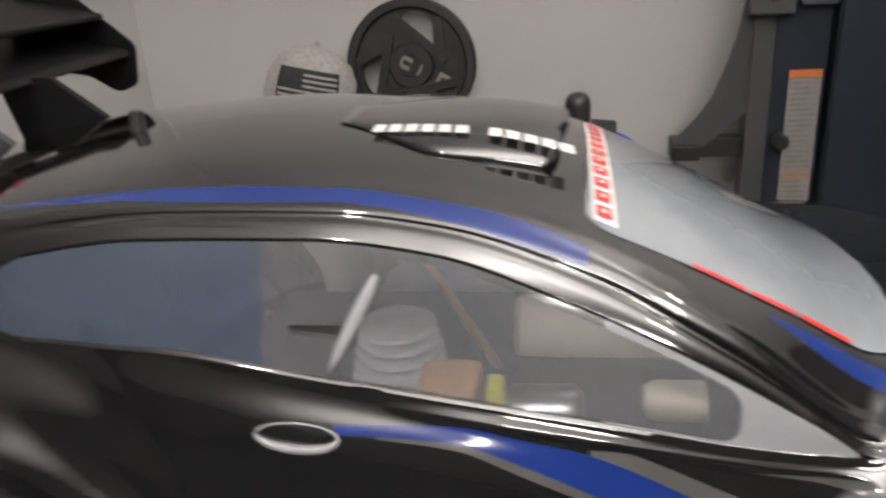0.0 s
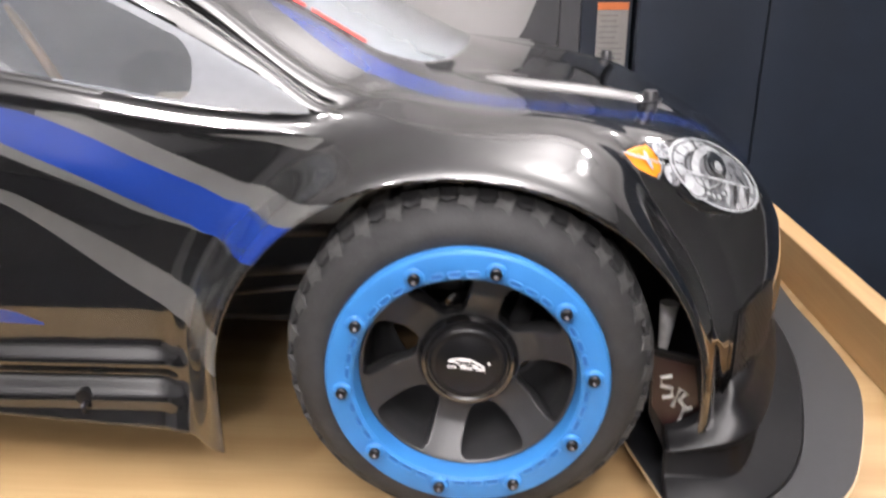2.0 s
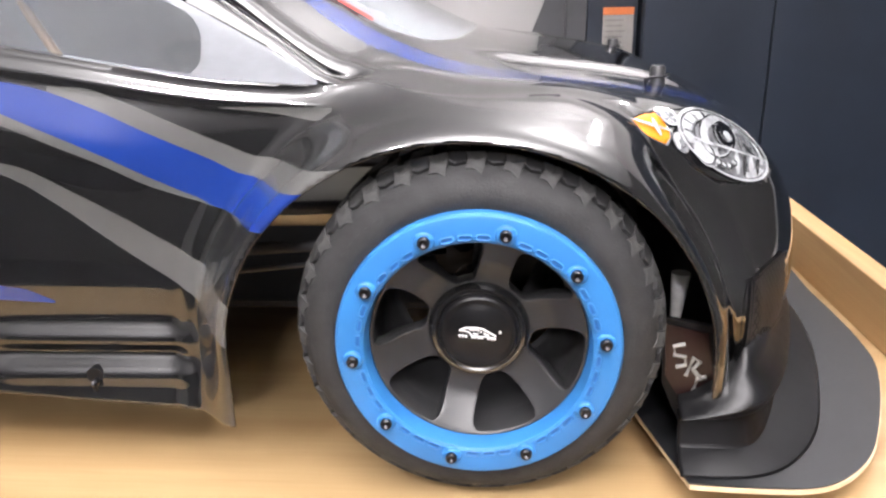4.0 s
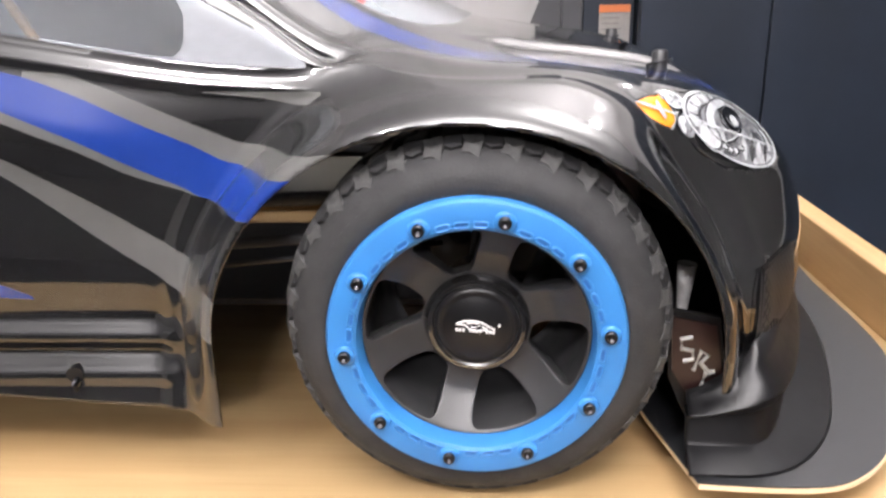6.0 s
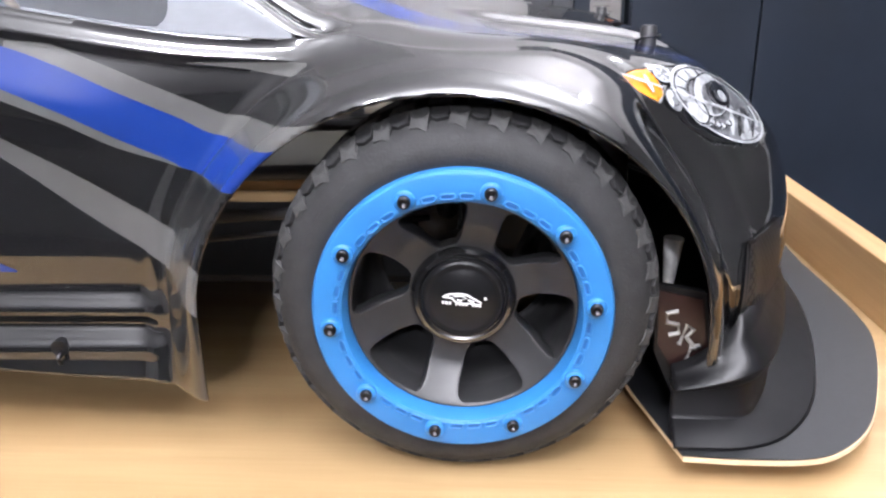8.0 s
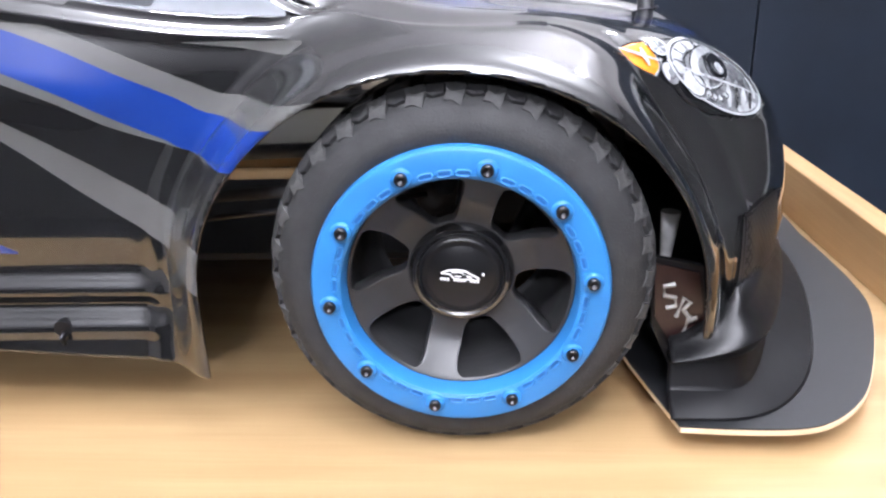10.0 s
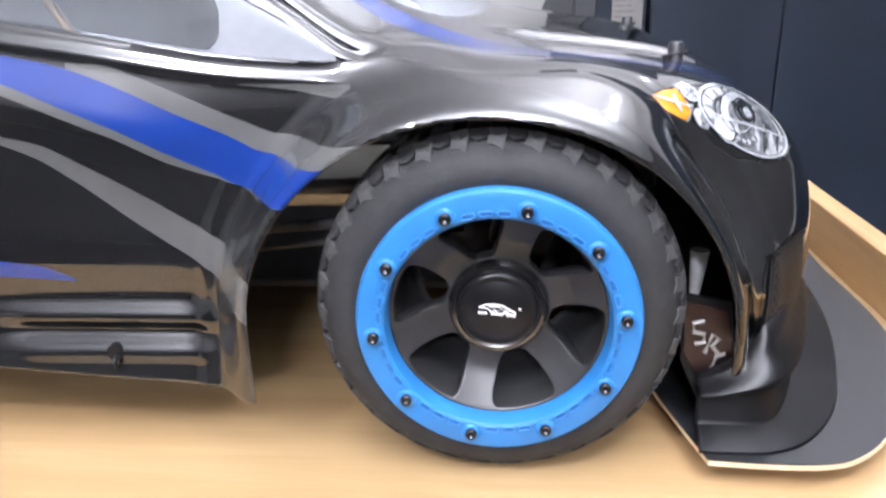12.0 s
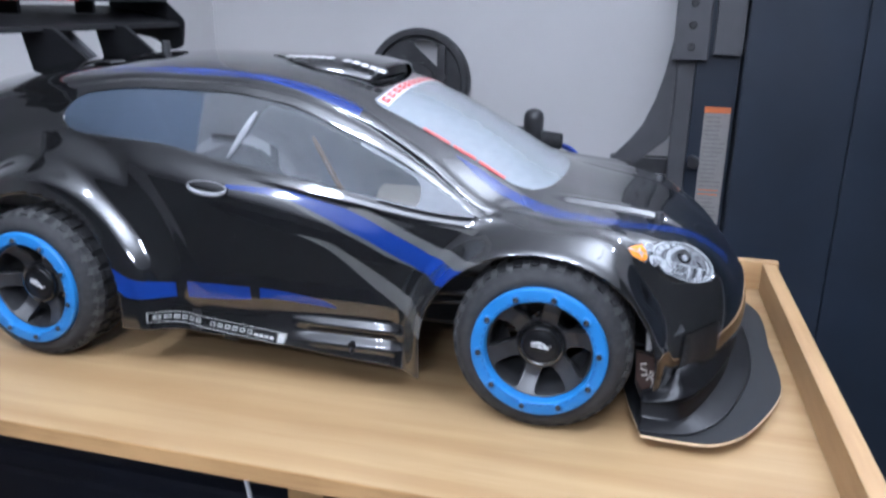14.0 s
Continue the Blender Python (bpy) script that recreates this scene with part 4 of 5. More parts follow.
        k, X = sum(v[kl] for v in fc.verts) / n, sum(v[xl] for v in fc.verts) / n
        if screen_f(co, k, X) > 0:
            return "screen"
        if pane_f(co, k, X) > 0:
            if NEAR(co) and hole_f(co, k, X) > 0:
                return "hole"
            return ("blue_pane" if co.x < -0.385 else "haze_pane" if co.x > -0.2 else "pane") if k < 9 else "far_pane"
        if NEAR(co):
            if amber_f(co, k, X) > 0:
                return "amber"
            if lamp_f(co, k, X) > 0:
                return "lamp"
            if any(f[0](co, k, X) for f in SIDE_BLUE + TOP_BLUE):
                return 2
            if any(f[0](co, k, X) for f in SIDE_GREY):
                return 1
        return 0
    kinds = {fc: kind(fc) for fc in bm.faces}
    for fc in kinds:
        if isinstance(kinds[fc], int):
            fc.material_index = kinds[fc]
            if kinds[fc] == 0 and fc.calc_center_median().x > 0.03:
                fc.material_index = 3

    def piece(what):
        """A new bmesh of the faces of one kind."""
        out = bmesh.new()
        vmap = {}
        for fc, kd in kinds.items():
            if kd == what or (what == "shell" and isinstance(kd, int)):
                vs = []
                for v in fc.verts:
                    if v not in vmap:
                        vmap[v] = out.verts.new(v.co)
                    vs.append(vmap[v])
                nf = out.faces.new(vs)
                nf.material_index = fc.material_index
        return out
    # the inner faces are painted pale to stand in for light inside
    shell = part("body_shell", piece("shell"), [BLACK, GREY, BLUE, BLACK, INNER_PALE, INNER_PALE, INNER_PALE, GUN], car, "glossy black lacquered shell with blue and grey stripes", soft=True)

    def add(what, name, mat, label):
        o = part(name, piece(what), mat, shell, label, soft=True)
        m = o.modifiers.new("thick", "SOLIDIFY")
        m.thickness, m.offset = 0.0012, -1.0
        if "window" in name or name == "windscreen":
            o.visible_shadow = False
            m.use_rim = False
        return o
    m = shell.modifiers.new("thick", "SOLIDIFY")
    m.thickness, m.offset, m.material_offset = 0.0016, -1.0, 4
    add("screen", "windscreen", SCREEN, "hazy clear plastic windscreen")
    add("pane", "side_window", PANE, "smoked clear plastic side window with a cut-out")
    # quarter window, its whitish glare painted into the plastic
    add("haze_pane", "quarter_window", PANE_GLARE, "clear plastic quarter window with painted pale reflection")
    add("blue_pane", "rear_side_window", PANE_BLUE, "blue-grey tinted plastic window")
    add("hole", "front_side_window", PANE_CLEAR, "clear glossy plastic window with painted reflection haze")
    add("far_pane", "side_window", PANE, "smoked clear plastic side window")
    add("amber", "indicator", AMBER, "orange printed indicator")
    add("lamp", "headlight", LAMP_DARK, "printed grey and white headlight")
    tree = BVHTree.FromBMesh(bm)
    bm.free()
    return shell, tree




car = thing("rc_rally_car", "large black model rally car with blue beadlock wheels on plywood", "model car")
shell, TREE = build_shell(car)


def onto(p, way, lift=0.0006):
    """The place where a ray meets the shell, lifted a little."""
    hit, n, _, _ = TREE.ray_cast(Vector(p), Vector(way))
    if hit is None:
        return Vector(p)
    if n.dot(Vector(way)) > 0:
        n = -n
    return hit + n * lift


def decal(name, outline, plane, mat, parent, label="", lift=0.0006, cells=(6, 6)):
    """A thin print that follows the shell. plane 'side': outline of (x, z); 'top': of (x, s). Four corners."""
    b = bmesh.new()
    p = [Vector(c) for c in outline]
    rows = []
    for j in range(cells[1] + 1):
        v = j / cells[1]
        row = []
        for i in range(cells[0] + 1):
            u = i / cells[0]
            q = (p[0] * (1 - u) + p[1] * u) * (1 - v) + (p[3] * (1 - u) + p[2] * u) * v
            if plane == "side":
                row.append(b.verts.new(onto((q.x, -0.3, q.y), (0, 1, 0), lift)))
            elif plane == "nose":
                row.append(b.verts.new(onto((0.33 + 0.7071 * q.x, -0.20 + 0.7071 * q.x, q.y), (-0.7071, 0.7071, 0), lift)))
            else:
                row.append(b.verts.new(onto((q.x, YC - q.y, 0.6), (0, 0, -1), lift)))
        rows.append(row)
    for r0, r1 in zip(rows, rows[1:]):
        for i in range(len(r0) - 1):
            quad = (r0[i], r0[i + 1], r1[i + 1], r1[i])
            if max(v.co.y for v in quad) - min(v.co.y for v in quad) < 0.04:  # a print ends where the shell does
                b.faces.new(quad)
    bmesh.ops.delete(b, geom=[v for v in b.verts if not v.link_faces], context="VERTS")
    return part(name, b, mat, parent, label, soft=True)


# ---- wheels ----
def make_wheel():
    """One wheel with its outer side towards -y; its middle at the origin."""
    R, half = TYRE_R, 0.036
    b = bmesh.new()
    prof = [(0.060, -half + 0.002), (0.064, -half - 0.0016), (0.069, -half - 0.0030), (0.074, -half - 0.0022), (0.0785, -half + 0.0008), (0.0815, -half + 0.0045), (0.0836, -half + 0.0095), (0.0844, -half + 0.015)]
    prof += [(r, -a) for r, a in prof[::-1]] + [(0.054, half - 0.008), (0.054, -half + 0.006), prof[0]]
    lathe(b, prof, 128)
    w = part("wheel", b, RUBBER, None, "black treaded rubber tyre on a blue-ringed rim", soft=True)
    # the shoulder as a line of (radius, across), along which the lugs lie
    path_r = curve((0.0, 0.0778), (0.3, 0.0815), (0.6, 0.0850), (0.85, 0.0872), (1.0, R))
    path_y = curve((0.0, -half + 0.0006), (0.3, -half + 0.0036), (0.6, -half + 0.0072), (0.85, -half + 0.0112), (1.0, -half + 0.0150))

    def shoulder_block(name, outline, mat, sink=0.0034):
        """A tread block whose face follows the shoulder. outline: (across the circle, along the shoulder)."""
        b = bmesh.new()
        hi = [b.verts.new((x, path_y(p), path_r(p) - 0.5 * x * x / R)) for x, p in outline]
        lo = [b.verts.new((x * 1.12, path_y(p) + 0.6 * sink, path_r(p) - sink)) for x, p in outline]
        mid = b.verts.new((0, path_y(0.55), path_r(0.55)))
        m = len(outline)
        for i in range(m):
            b.faces.new((lo[i], lo[(i + 1) % m], hi[(i + 1) % m], hi[i]))
            b.faces.new((hi[i], hi[(i + 1) % m], mid))
        bmesh.ops.recalc_face_normals(b, faces=b.faces)
        return finish(b, name, mat)
    # worn four-pointed shoulder lugs, also painted paler as if lit, darker blocks between them, and the rows across the
    # tread
    n = 32
    lug = shoulder_block("lug", [(-0.0046, 0.98), (-0.0036, 0.66), (-0.0048, 0.36), (-0.0014, 0.34), (0.0022, 0.16), (0.0034, 0.50), (0.0044, 0.72), (0.0040, 0.98), (0.0, 0.92)], WORN_LIT)
    gap = shoulder_block("lug_between", [(-0.0036, 1.0), (-0.0038, 0.62), (-0.0010, 0.50), (0.0036, 0.56), (0.0040, 1.0)], RUBBER, 0.0030)
    b = bmesh.new()
    box(b, -0.0055, -half + 0.018, 0.0842, 0.0055, -0.002, R, bevel=0.0008)
    mid = finish(b, "lug_mid", RUBBER)
    for i in range(n):
        a = 360 / n * i
        for me, tw, off in ((lug, 0, 0), (lug, 180, 5.6), (gap, 0, 5.6), (gap, 180, 0), (mid, 0, 5.6), (mid, 180, 0)):
            o = new("lug", me)
            o.parent = w
            o.matrix_basis = pose(0, 0, 0, 0, a + off, 0) @ pose(0, 0, 0, 0, 0, tw)
    # rim: barrel, six broad spokes, hub
    b = bmesh.new()
    lathe(b, [(0.0535, -half + 0.004), (0.0535, half - 0.006), (0.050, half - 0.006), (0.0492, -half + 0.010), (0.0505, -half + 0.004), (0.0535, -half + 0.004)], 72)
    rim = part("rim", b, RIM, w, "black six-spoke rim", soft=True)
    sharp(rim, 35)
    b = bmesh.new()
    b.verts.layers.float.new("k"), b.verts.layers.float.new("along")
    dish = curve((0.018, -half + 0.0160), (0.026, -half + 0.0158), (0.0345, -half + 0.0142), (0.0375, -half + 0.0122), (0.045, -half + 0.0062), (0.0502, -half + 0.0020))
    rad = [0.018 + 0.0322 * i / 16 for i in range(17)]
    rows = [[b.verts.new((r * math.sin(2 * math.pi * k / 144), dish(r), r * math.cos(2 * math.pi * k / 144))) for k in range(144)] for r in rad]
    for r0, r1 in zip(rows, rows[1:]):
        for k in range(144):
            b.faces.new((r0[k], r0[(k + 1) % 144], r1[(k + 1) % 144], r1[k]))

    def opening(co, k=0, X=0):
        """Above nought inside one of the six openings between the spokes."""
        r, a = math.hypot(co.x, co.z), math.degrees(math.atan2(co.x, co.z))
        a = (a - 14) % 60
        wide = 0.0078 + 0.0012 * smooth(0.040, 0.050, r)
        d = [r * math.sin(radians(a)) - wide, r * math.sin(radians(60 - a)) - wide, r - 0.0250, 0.0488 - r]
        if min(d) < 0:
            return min(d)
        q = [max(0.0, 0.0032 - v) for v in d]
        return 0.0032 - math.sqrt(sum(v * v for v in q))
    cut(b, opening)
    bmesh.ops.delete(b, geom=[f for f in b.faces if opening(f.calc_center_median()) > 0], context="FACES")
    bmesh.ops.recalc_face_normals(b, faces=b.faces)
    if sum(f.normal.y for f in b.faces) > 0:
        bmesh.ops.reverse_faces(b, faces=b.faces)
    face = part("rim_face", b, RIM, w, "black dished face with six openings", soft=True)
    md = face.modifiers.new("thick", "SOLIDIFY")
    md.thickness, md.offset = 0.009, -1.0
    md = face.modifiers.new("soft_edge", "BEVEL")
    md.width, md.segments, md.limit_method, md.angle_limit = 0.0008, 2, "ANGLE", radians(50)
    b = bmesh.new()
    lathe(b, [(0.0492, -half + 0.020), (0.0485, half - 0.004), (0.044, half - 0.004)], 48)
    part("rim_barrel", b, RIM, w, soft=True)
    b = bmesh.new()
    lathe(b, [(0.0, -half + 0.0125), (0.0196, -half + 0.0125), (0.0206, -half + 0.0118), (0.0222, -half + 0.0120), (0.0236, -half + 0.0136), (0.0246, -half + 0.0165), (0.0250, -half + 0.024), (0.0225, -half + 0.030), (0.0195, half - 0.02), (0.0, half - 0.02)], 56)
    sharp(part("hub_cap", b, BLACK, w, "black hub cap with a small pale mark"), 30)
    b = bmesh.new()
    lathe(b, [(0.0, -half + 0.0098), (0.0148, -half + 0.0100), (0.0158, -half + 0.0108), (0.0166, -half + 0.0102), (0.0180, -half + 0.0106), (0.0192, -half + 0.0122), (0.0194, -half + 0.014)], 56)
    part("cap_disc", b, GLOSS, w, soft=True)
    # the pale mark: a low car-like outline in plain strokes over a dotted line
    y = -half + 0.0094
    for pts, wd in (([(-0.0090, 0.0022), (-0.0060, 0.0034), (-0.0020, 0.0036), (0.002, 0.0030), (0.0045, 0.0014), (0.0082, -0.0008), (0.0075, -0.0018)], 0.00042),
                    ([(-0.0090, 0.0022), (-0.0050, 0.0016), (-0.0030, -0.0006), (0.0002, -0.0012), (0.0030, -0.0010), (0.0075, -0.0018)], 0.00036),
                    ([(-0.0042, 0.0024), (-0.0006, 0.0026), (0.0016, 0.0014), (-0.0008, 0.0002), (-0.0026, 0.0008)], 0.00034), ([(0.0024, 0.0006), (0.0050, -0.0004)], 0.00040)):
        b = bmesh.new()
        tube(b, [(x, y, z) for x, z in pts], wd, 6)
        part("mark", b, WHITE, w)
    for k in range(12):
        if k in (3, 8):
            continue
        b = bmesh.new()
        x = -0.0094 + k * 0.00150
        box(b, x, y - 0.0001, -0.0022 - 0.1 * x, x + 0.0011, y + 0.0004, -0.0010 - 0.1 * x)
        part("mark", b, WHITE, w)
    b = bmesh.new()
    lathe(b, [(0.0, -0.0003), (0.0006, -0.0003), (0.0007, 0.0002)], 12)
    part("mark", b, WHITE, w).location = (0.0102, y, 0.0012)
    # blue beadlock ring with ten screws and small slots
    b = bmesh.new()
    lathe(b, [(0.0655, -half - 0.0020), (0.0652, -half - 0.0058), (0.0642, -half - 0.0074), (0.0630, -half - 0.0078), (0.0535, -half - 0.0074), (0.0520, -half - 0.0066), (0.0512, -half - 0.0045), (0.0506, -half + 0.004), (0.0655, -half + 0.001), (0.0655, -half - 0.0020)], 96)
    ring = sharp(part("beadlock_ring", b, BEAD, w, "bright blue beadlock ring"), 25)
    b = bmesh.new()
    lathe(b, [(0.0, -0.0022), (0.0013, -0.0022), (0.0014, -0.0034), (0.0024, -0.0036), (0.0028, -0.0028), (0.0028, 0.001)], 20)
    screw = finish(b, "screw", STEEL, True)
    b = bmesh.new()
    lathe(b, [(0.0028, -0.0016), (0.0041, -0.0016), (0.0046, -0.0008), (0.0046, 0.002)], 24)
    boss = finish(b, "boss", BEAD, True)
    # slot: a nearly flush block, its depth given by a shaded blue
    b = bmesh.new()
    box(b, -0.0024, -0.0001, -0.0008, 0.0024, 0.002, 0.0008, bevel=0.0004)
    slot = finish(b, "slot", BEAD_SHADE)
    b = bmesh.new()
    tube(b, [(0.0030 * math.copysign(abs(math.cos(q)) ** 0.5, math.cos(q)), -0.0001, 0.00125 * math.copysign(abs(math.sin(q)) ** 0.5, math.sin(q))) for q in (2 * math.pi * i / 16 for i in range(16))], 0.00048, 6, closed=True)
    lip = finish(b, "slot_lip", BEAD, True)
    for i in range(10):
        a = radians(12.85 + 36 * i)
        p = Vector((0.0572 * math.sin(a), -half - 0.0075, 0.0572 * math.cos(a)))
        for nm, me in (("screw", screw), ("boss", boss)):
            o = new(nm, me)
            o.parent = w
            o.location = p
        for j in (0.27, 0.50, 0.73):
            a2 = a + radians(36 * j)
            for nm, me in (("slot", slot), ("slot_lip", lip)):
                o = new(nm, me)
                o.parent = w
                o.location = (0.0545 * math.sin(a2), -half - 0.0074, 0.0545 * math.cos(a2))
                o.rotation_euler = (0, a2, 0)
    # faint raised marks on the sidewall
    for a0, n2 in ((-70, 9), (-125, 8), (40, 5)):
        for i in range(n2):
            b = bmesh.new()
            box(b, -0.0016, -half - 0.0022, 0.0700, 0.0014, -half - 0.0008, 0.0745, bevel=0.0004)
            o = part("sidewall_mark", b, RUBBER, w)
            o.rotation_euler = (0, radians(a0 + i * 4.2), 0)
    return w


wheel = make_wheel()
wheel.parent = car
FACE = 0.0285   # the wheel's middle plane for an outer ring face at y = -0.0155
wheel.matrix_basis = pose(AXLE_F, FACE, AXLE_Z, 0.9, 0, 0.2)


def wheel_at(m):
    o = copy_thing(wheel, m)
    return o


wheel_at(pose(AXLE_R, FACE - 0.002, AXLE_Z, 0, 17, 0))
wheel_at(pose(AXLE_F, 2 * YC - FACE, AXLE_Z, 0, 20, 180))
wheel_at(pose(AXLE_R, 2 * YC - FACE, AXLE_Z, 0, 50, 180))


# ---- nose: splitter, stepped skirts, grille ----
def mirrored(half):
    """A closed outline from its near half, given as (x, s)."""
    near = [(x, YC - s) for x, s in half]
    far = [(x, YC + s) for x, s in half[::-1]]
    return near + far


half_out = [(0.072, 0.10), (0.088, 0.19), (0.1015, 0.2460), (0.122, 0.2475), (0.156, 0.2470), (0.176, 0.239), (0.196, 0.2195), (0.213, 0.190), (0.231, 0.150), (0.2415, 0.118), (0.2445, 0.092), (0.2452, 0.065), (0.2445, 0.035), (0.243, 0.0)]
pts = [Vector((x, s)) for x, s in half_out]
half_fine = []
for i in range(len(pts) - 1):
    p0, p1, p2, p3 = pts[max(0, i - 1)], pts[i], pts[i + 1], pts[min(len(pts) - 1, i + 2)]
    if i < 3:
        half_fine.append(tuple(p1))
        continue
    for j in range(5):
        t = j / 5
        q = 0.5 * (2 * p1 + (p2 - p0) * t + (2 * p0 - 5 * p1 + 4 * p2 - p3) * t * t + (3 * p1 - p0 - 3 * p2 + p3) * t ** 3)
        half_fine.append(tuple(q))
outline = mirrored(half_fine)
b = bmesh.new()
prism(b, outline, 0.0118, 0.0126)
splitter = part("splitter", b, SPLIT, car, "flat dark carbon-look front splitter")
b = bmesh.new()
prism(b, [(x + 0.0004 * (1 if x > 0.1 else 0), YC + (y - YC) * 1.0018) for x, y in outline], 0.0092, 0.0116)
part("splitter_base", b, CREAM, splitter, "pale cream core edge of the splitter")


def skirt(profile, name):
    """A skirt round the nose. profile: (outward, z) pairs; the path follows the bumper."""
    path = [(0.099, 0.231), (0.112, 0.2315), (0.128, 0.231), (0.1385, 0.2265), (0.147, 0.216), (0.157, 0.197), (0.168, 0.170), (0.180, 0.135), (0.191, 0.095), (0.198, 0.05), (0.200, 0.0)]
    line = []
    for i in range(len(path) - 1):
        p0, p1, p2, p3 = (Vector(path[max(0, min(len(path) - 1, i + d))]) for d in (-1, 0, 1, 2))
        for j in range(4):
            t = j / 4
            line.append(0.5 * (2 * p1 + (p2 - p0) * t + (2 * p0 - 5 * p1 + 4 * p2 - p3) * t * t + (3 * p1 - p0 - 3 * p2 + p3) * t ** 3))
    line.append(Vector(path[-1]))
    full = [Vector((p.x, p.y)) for p in line] + [Vector((p.x, -p.y)) for p in line[-2::-1]]
    b = bmesh.new()
    rows = []
    for i, p in enumerate(full):
        d = (full[min(len(full) - 1, i + 1)] - full[max(0, i - 1)]).normalized()
        n = Vector((-d.y, d.x))
        if n.dot(p - Vector((0.05, 0))) < 0:
            n = -n
        ends = min(i, len(full) - 1 - i)
        low = 0.3 + 0.7 * smooth(0, 12, ends) if name == "bumper_lip" else 1.0
        wider = 1 + 0.9 * smooth(9, 24, ends)
        rows.append([b.verts.new((p.x + n.x * (o * wider if o > 0 else o), YC - (p.y + n.y * (o * wider if o > 0 else o)), 0.034 + (z - 0.034) * low)) for o, z in profile])
    for r0, r1 in zip(rows, rows[1:]):
        for k in range(len(profile) - 1):
            b.faces.new((r0[k], r0[k + 1], r1[k + 1], r1[k]))
    bmesh.ops.recalc_face_normals(b, faces=b.faces)
    o = part(name, b, GLOSS, shell, "", soft=True)
    m = o.modifiers.new("thick", "SOLIDIFY")
    m.thickness = 0.0018
    sharp(o, 30)
    return o


skirt([(-0.013, 0.070), (-0.009, 0.060), (-0.0045, 0.0535), (-0.0010, 0.0500), (0.0004, 0.0470), (-0.0004, 0.0435), (-0.0025, 0.0400), (-0.0060, 0.0385), (-0.0120, 0.0380)], "bumper_lip")
skirt([(-0.0120, 0.0372), (-0.0075, 0.0368), (-0.0066, 0.0352), (-0.0050, 0.0225), (-0.0036, 0.0203), (0.0085, 0.0150), (0.0102, 0.0141), (0.0108, 0.0129)], "bumper_skirt")

# fog grille: a dark inset with crossed bars and a thin frame
# (places on the nose run along its turned face: x + y - 0.13, over the root of two)
GRILLE = [Vector(c) for c in ((0.0175, 0.0640), (0.0860, 0.0605), (0.0905, 0.0955), (0.0285, 0.0990))]


def grille_at(u, v):
    return tuple((GRILLE[0] * (1 - u) + GRILLE[1] * u) * (1 - v) + (GRILLE[3] * (1 - u) + GRILLE[2] * u) * v)


def grille_bar(name, p, q, wd, mat, lift):
    """A thin bar from p to q, both (u, v) on the grille."""
    a, b = Vector(grille_at(*p)), Vector(grille_at(*q))
    n = (b - a).normalized()
    n = Vector((-n.y, n.x)) * wd
    return decal(name, [tuple(a - n), tuple(b - n), tuple(b + n), tuple(a + n)], "nose", mat, grille, "", lift, (8, 1))


grille = decal("fog_grille", [tuple(c) for c in GRILLE], "nose", GUN, shell, "black hexagonal mesh grille", 0.0008, (12, 8))
for p, q in (((1, 0), (1, 1)), ((0, 1), (1, 1)), ((0, 0), (1, 0)), ((0, 0), (0, 1))):
    grille_bar("grille_frame", p, q, 0.0006, STEEL_GREY if p == (1, 0) else GLOSS, 0.0022)
for i in range(-6, 13):
    for sgn in (1, -1):
        at = [(i / 12 + (sgn * 0.55 * v if sgn > 0 else 0.55 * (1 - v)), v) for v in (0.03 + 0.94 * j / 24 for j in range(25))]
        at = [(u, v) for u, v in at if 0.03 < u < 0.97]
        if len(at) > 4:
            grille_bar("mesh_bar", at[0], at[-1], 0.0005, GLOSS, 0.0018)

# headlight print: ovals, a lens, beads and a long glint
def lamp_dot(a, b, lift):
    return onto(LAMP_O + a * LAMP_A + b * LAMP_B - 0.2 * LAMP_WAY, LAMP_WAY, lift)


headlight = next(o for o in shell.children if o.name.startswith("headlight"))


def oval(a0, b0, ra, rb, turn, r0, r1, mat, f0=0, f1=360, lift=0.0008):
    """A band between r0 and r1 of an oval with half axes ra and rb."""
    b = bmesh.new()
    c, d = math.cos(radians(turn)), math.sin(radians(turn))
    n = max(8, round(44 * (f1 - f0) / 360))
    rows = []
    for i in range(n + 1):
        q = radians(f0 + (f1 - f0) * i / n)
        row = []
        for r in (max(r0, 0.02), (r0 + r1) / 2, r1):
            u, w = r * ra * math.cos(q), r * rb * math.sin(q)
            row.append(b.verts.new(lamp_dot(a0 + u * c - w * d, b0 + u * d + w * c, lift)))
        rows.append(row)
    for p, q in zip(rows, rows[1:]):
        for k in range(2):
            b.faces.new((p[k], q[k], q[k + 1], p[k + 1]))
    return part("lamp_ring", b, mat, headlight, soft=True)


# the big oval with its rim and the folds of the reflector
MAIN = (0.16, 0.08, 0.96, 0.44, 36)
oval(*MAIN, 0.0, 1.0, LAMP_GREY)
oval(*MAIN, 0.94, 1.0, LAMP_WHITE, lift=0.0012)
oval(*MAIN, 0.905, 0.93, LAMP_LINE, 60, 250, 0.0012)
oval(*MAIN, 0.70, 0.90, LAMP_WHITE, 128, 232, 0.0012)
oval(*MAIN, 0.74, 0.90, LAMP_WHITE, -4, 40, 0.0012)
for f0, f1 in ((150, 153), (171, 174), (192, 194), (212, 215)):
    oval(*MAIN, 0.70, 0.88, LAMP_LINE, f0, f1, 0.0015)
oval(*MAIN, 0.64, 0.67, LAMP_LINE, 120, 240, 0.0012)
oval(*MAIN, 0.80, 0.86, LAMP_WHITE, -58, -14, 0.0012)
oval(*MAIN, 0.74, 0.77, LAMP_LINE, -60, -8, 0.0012)
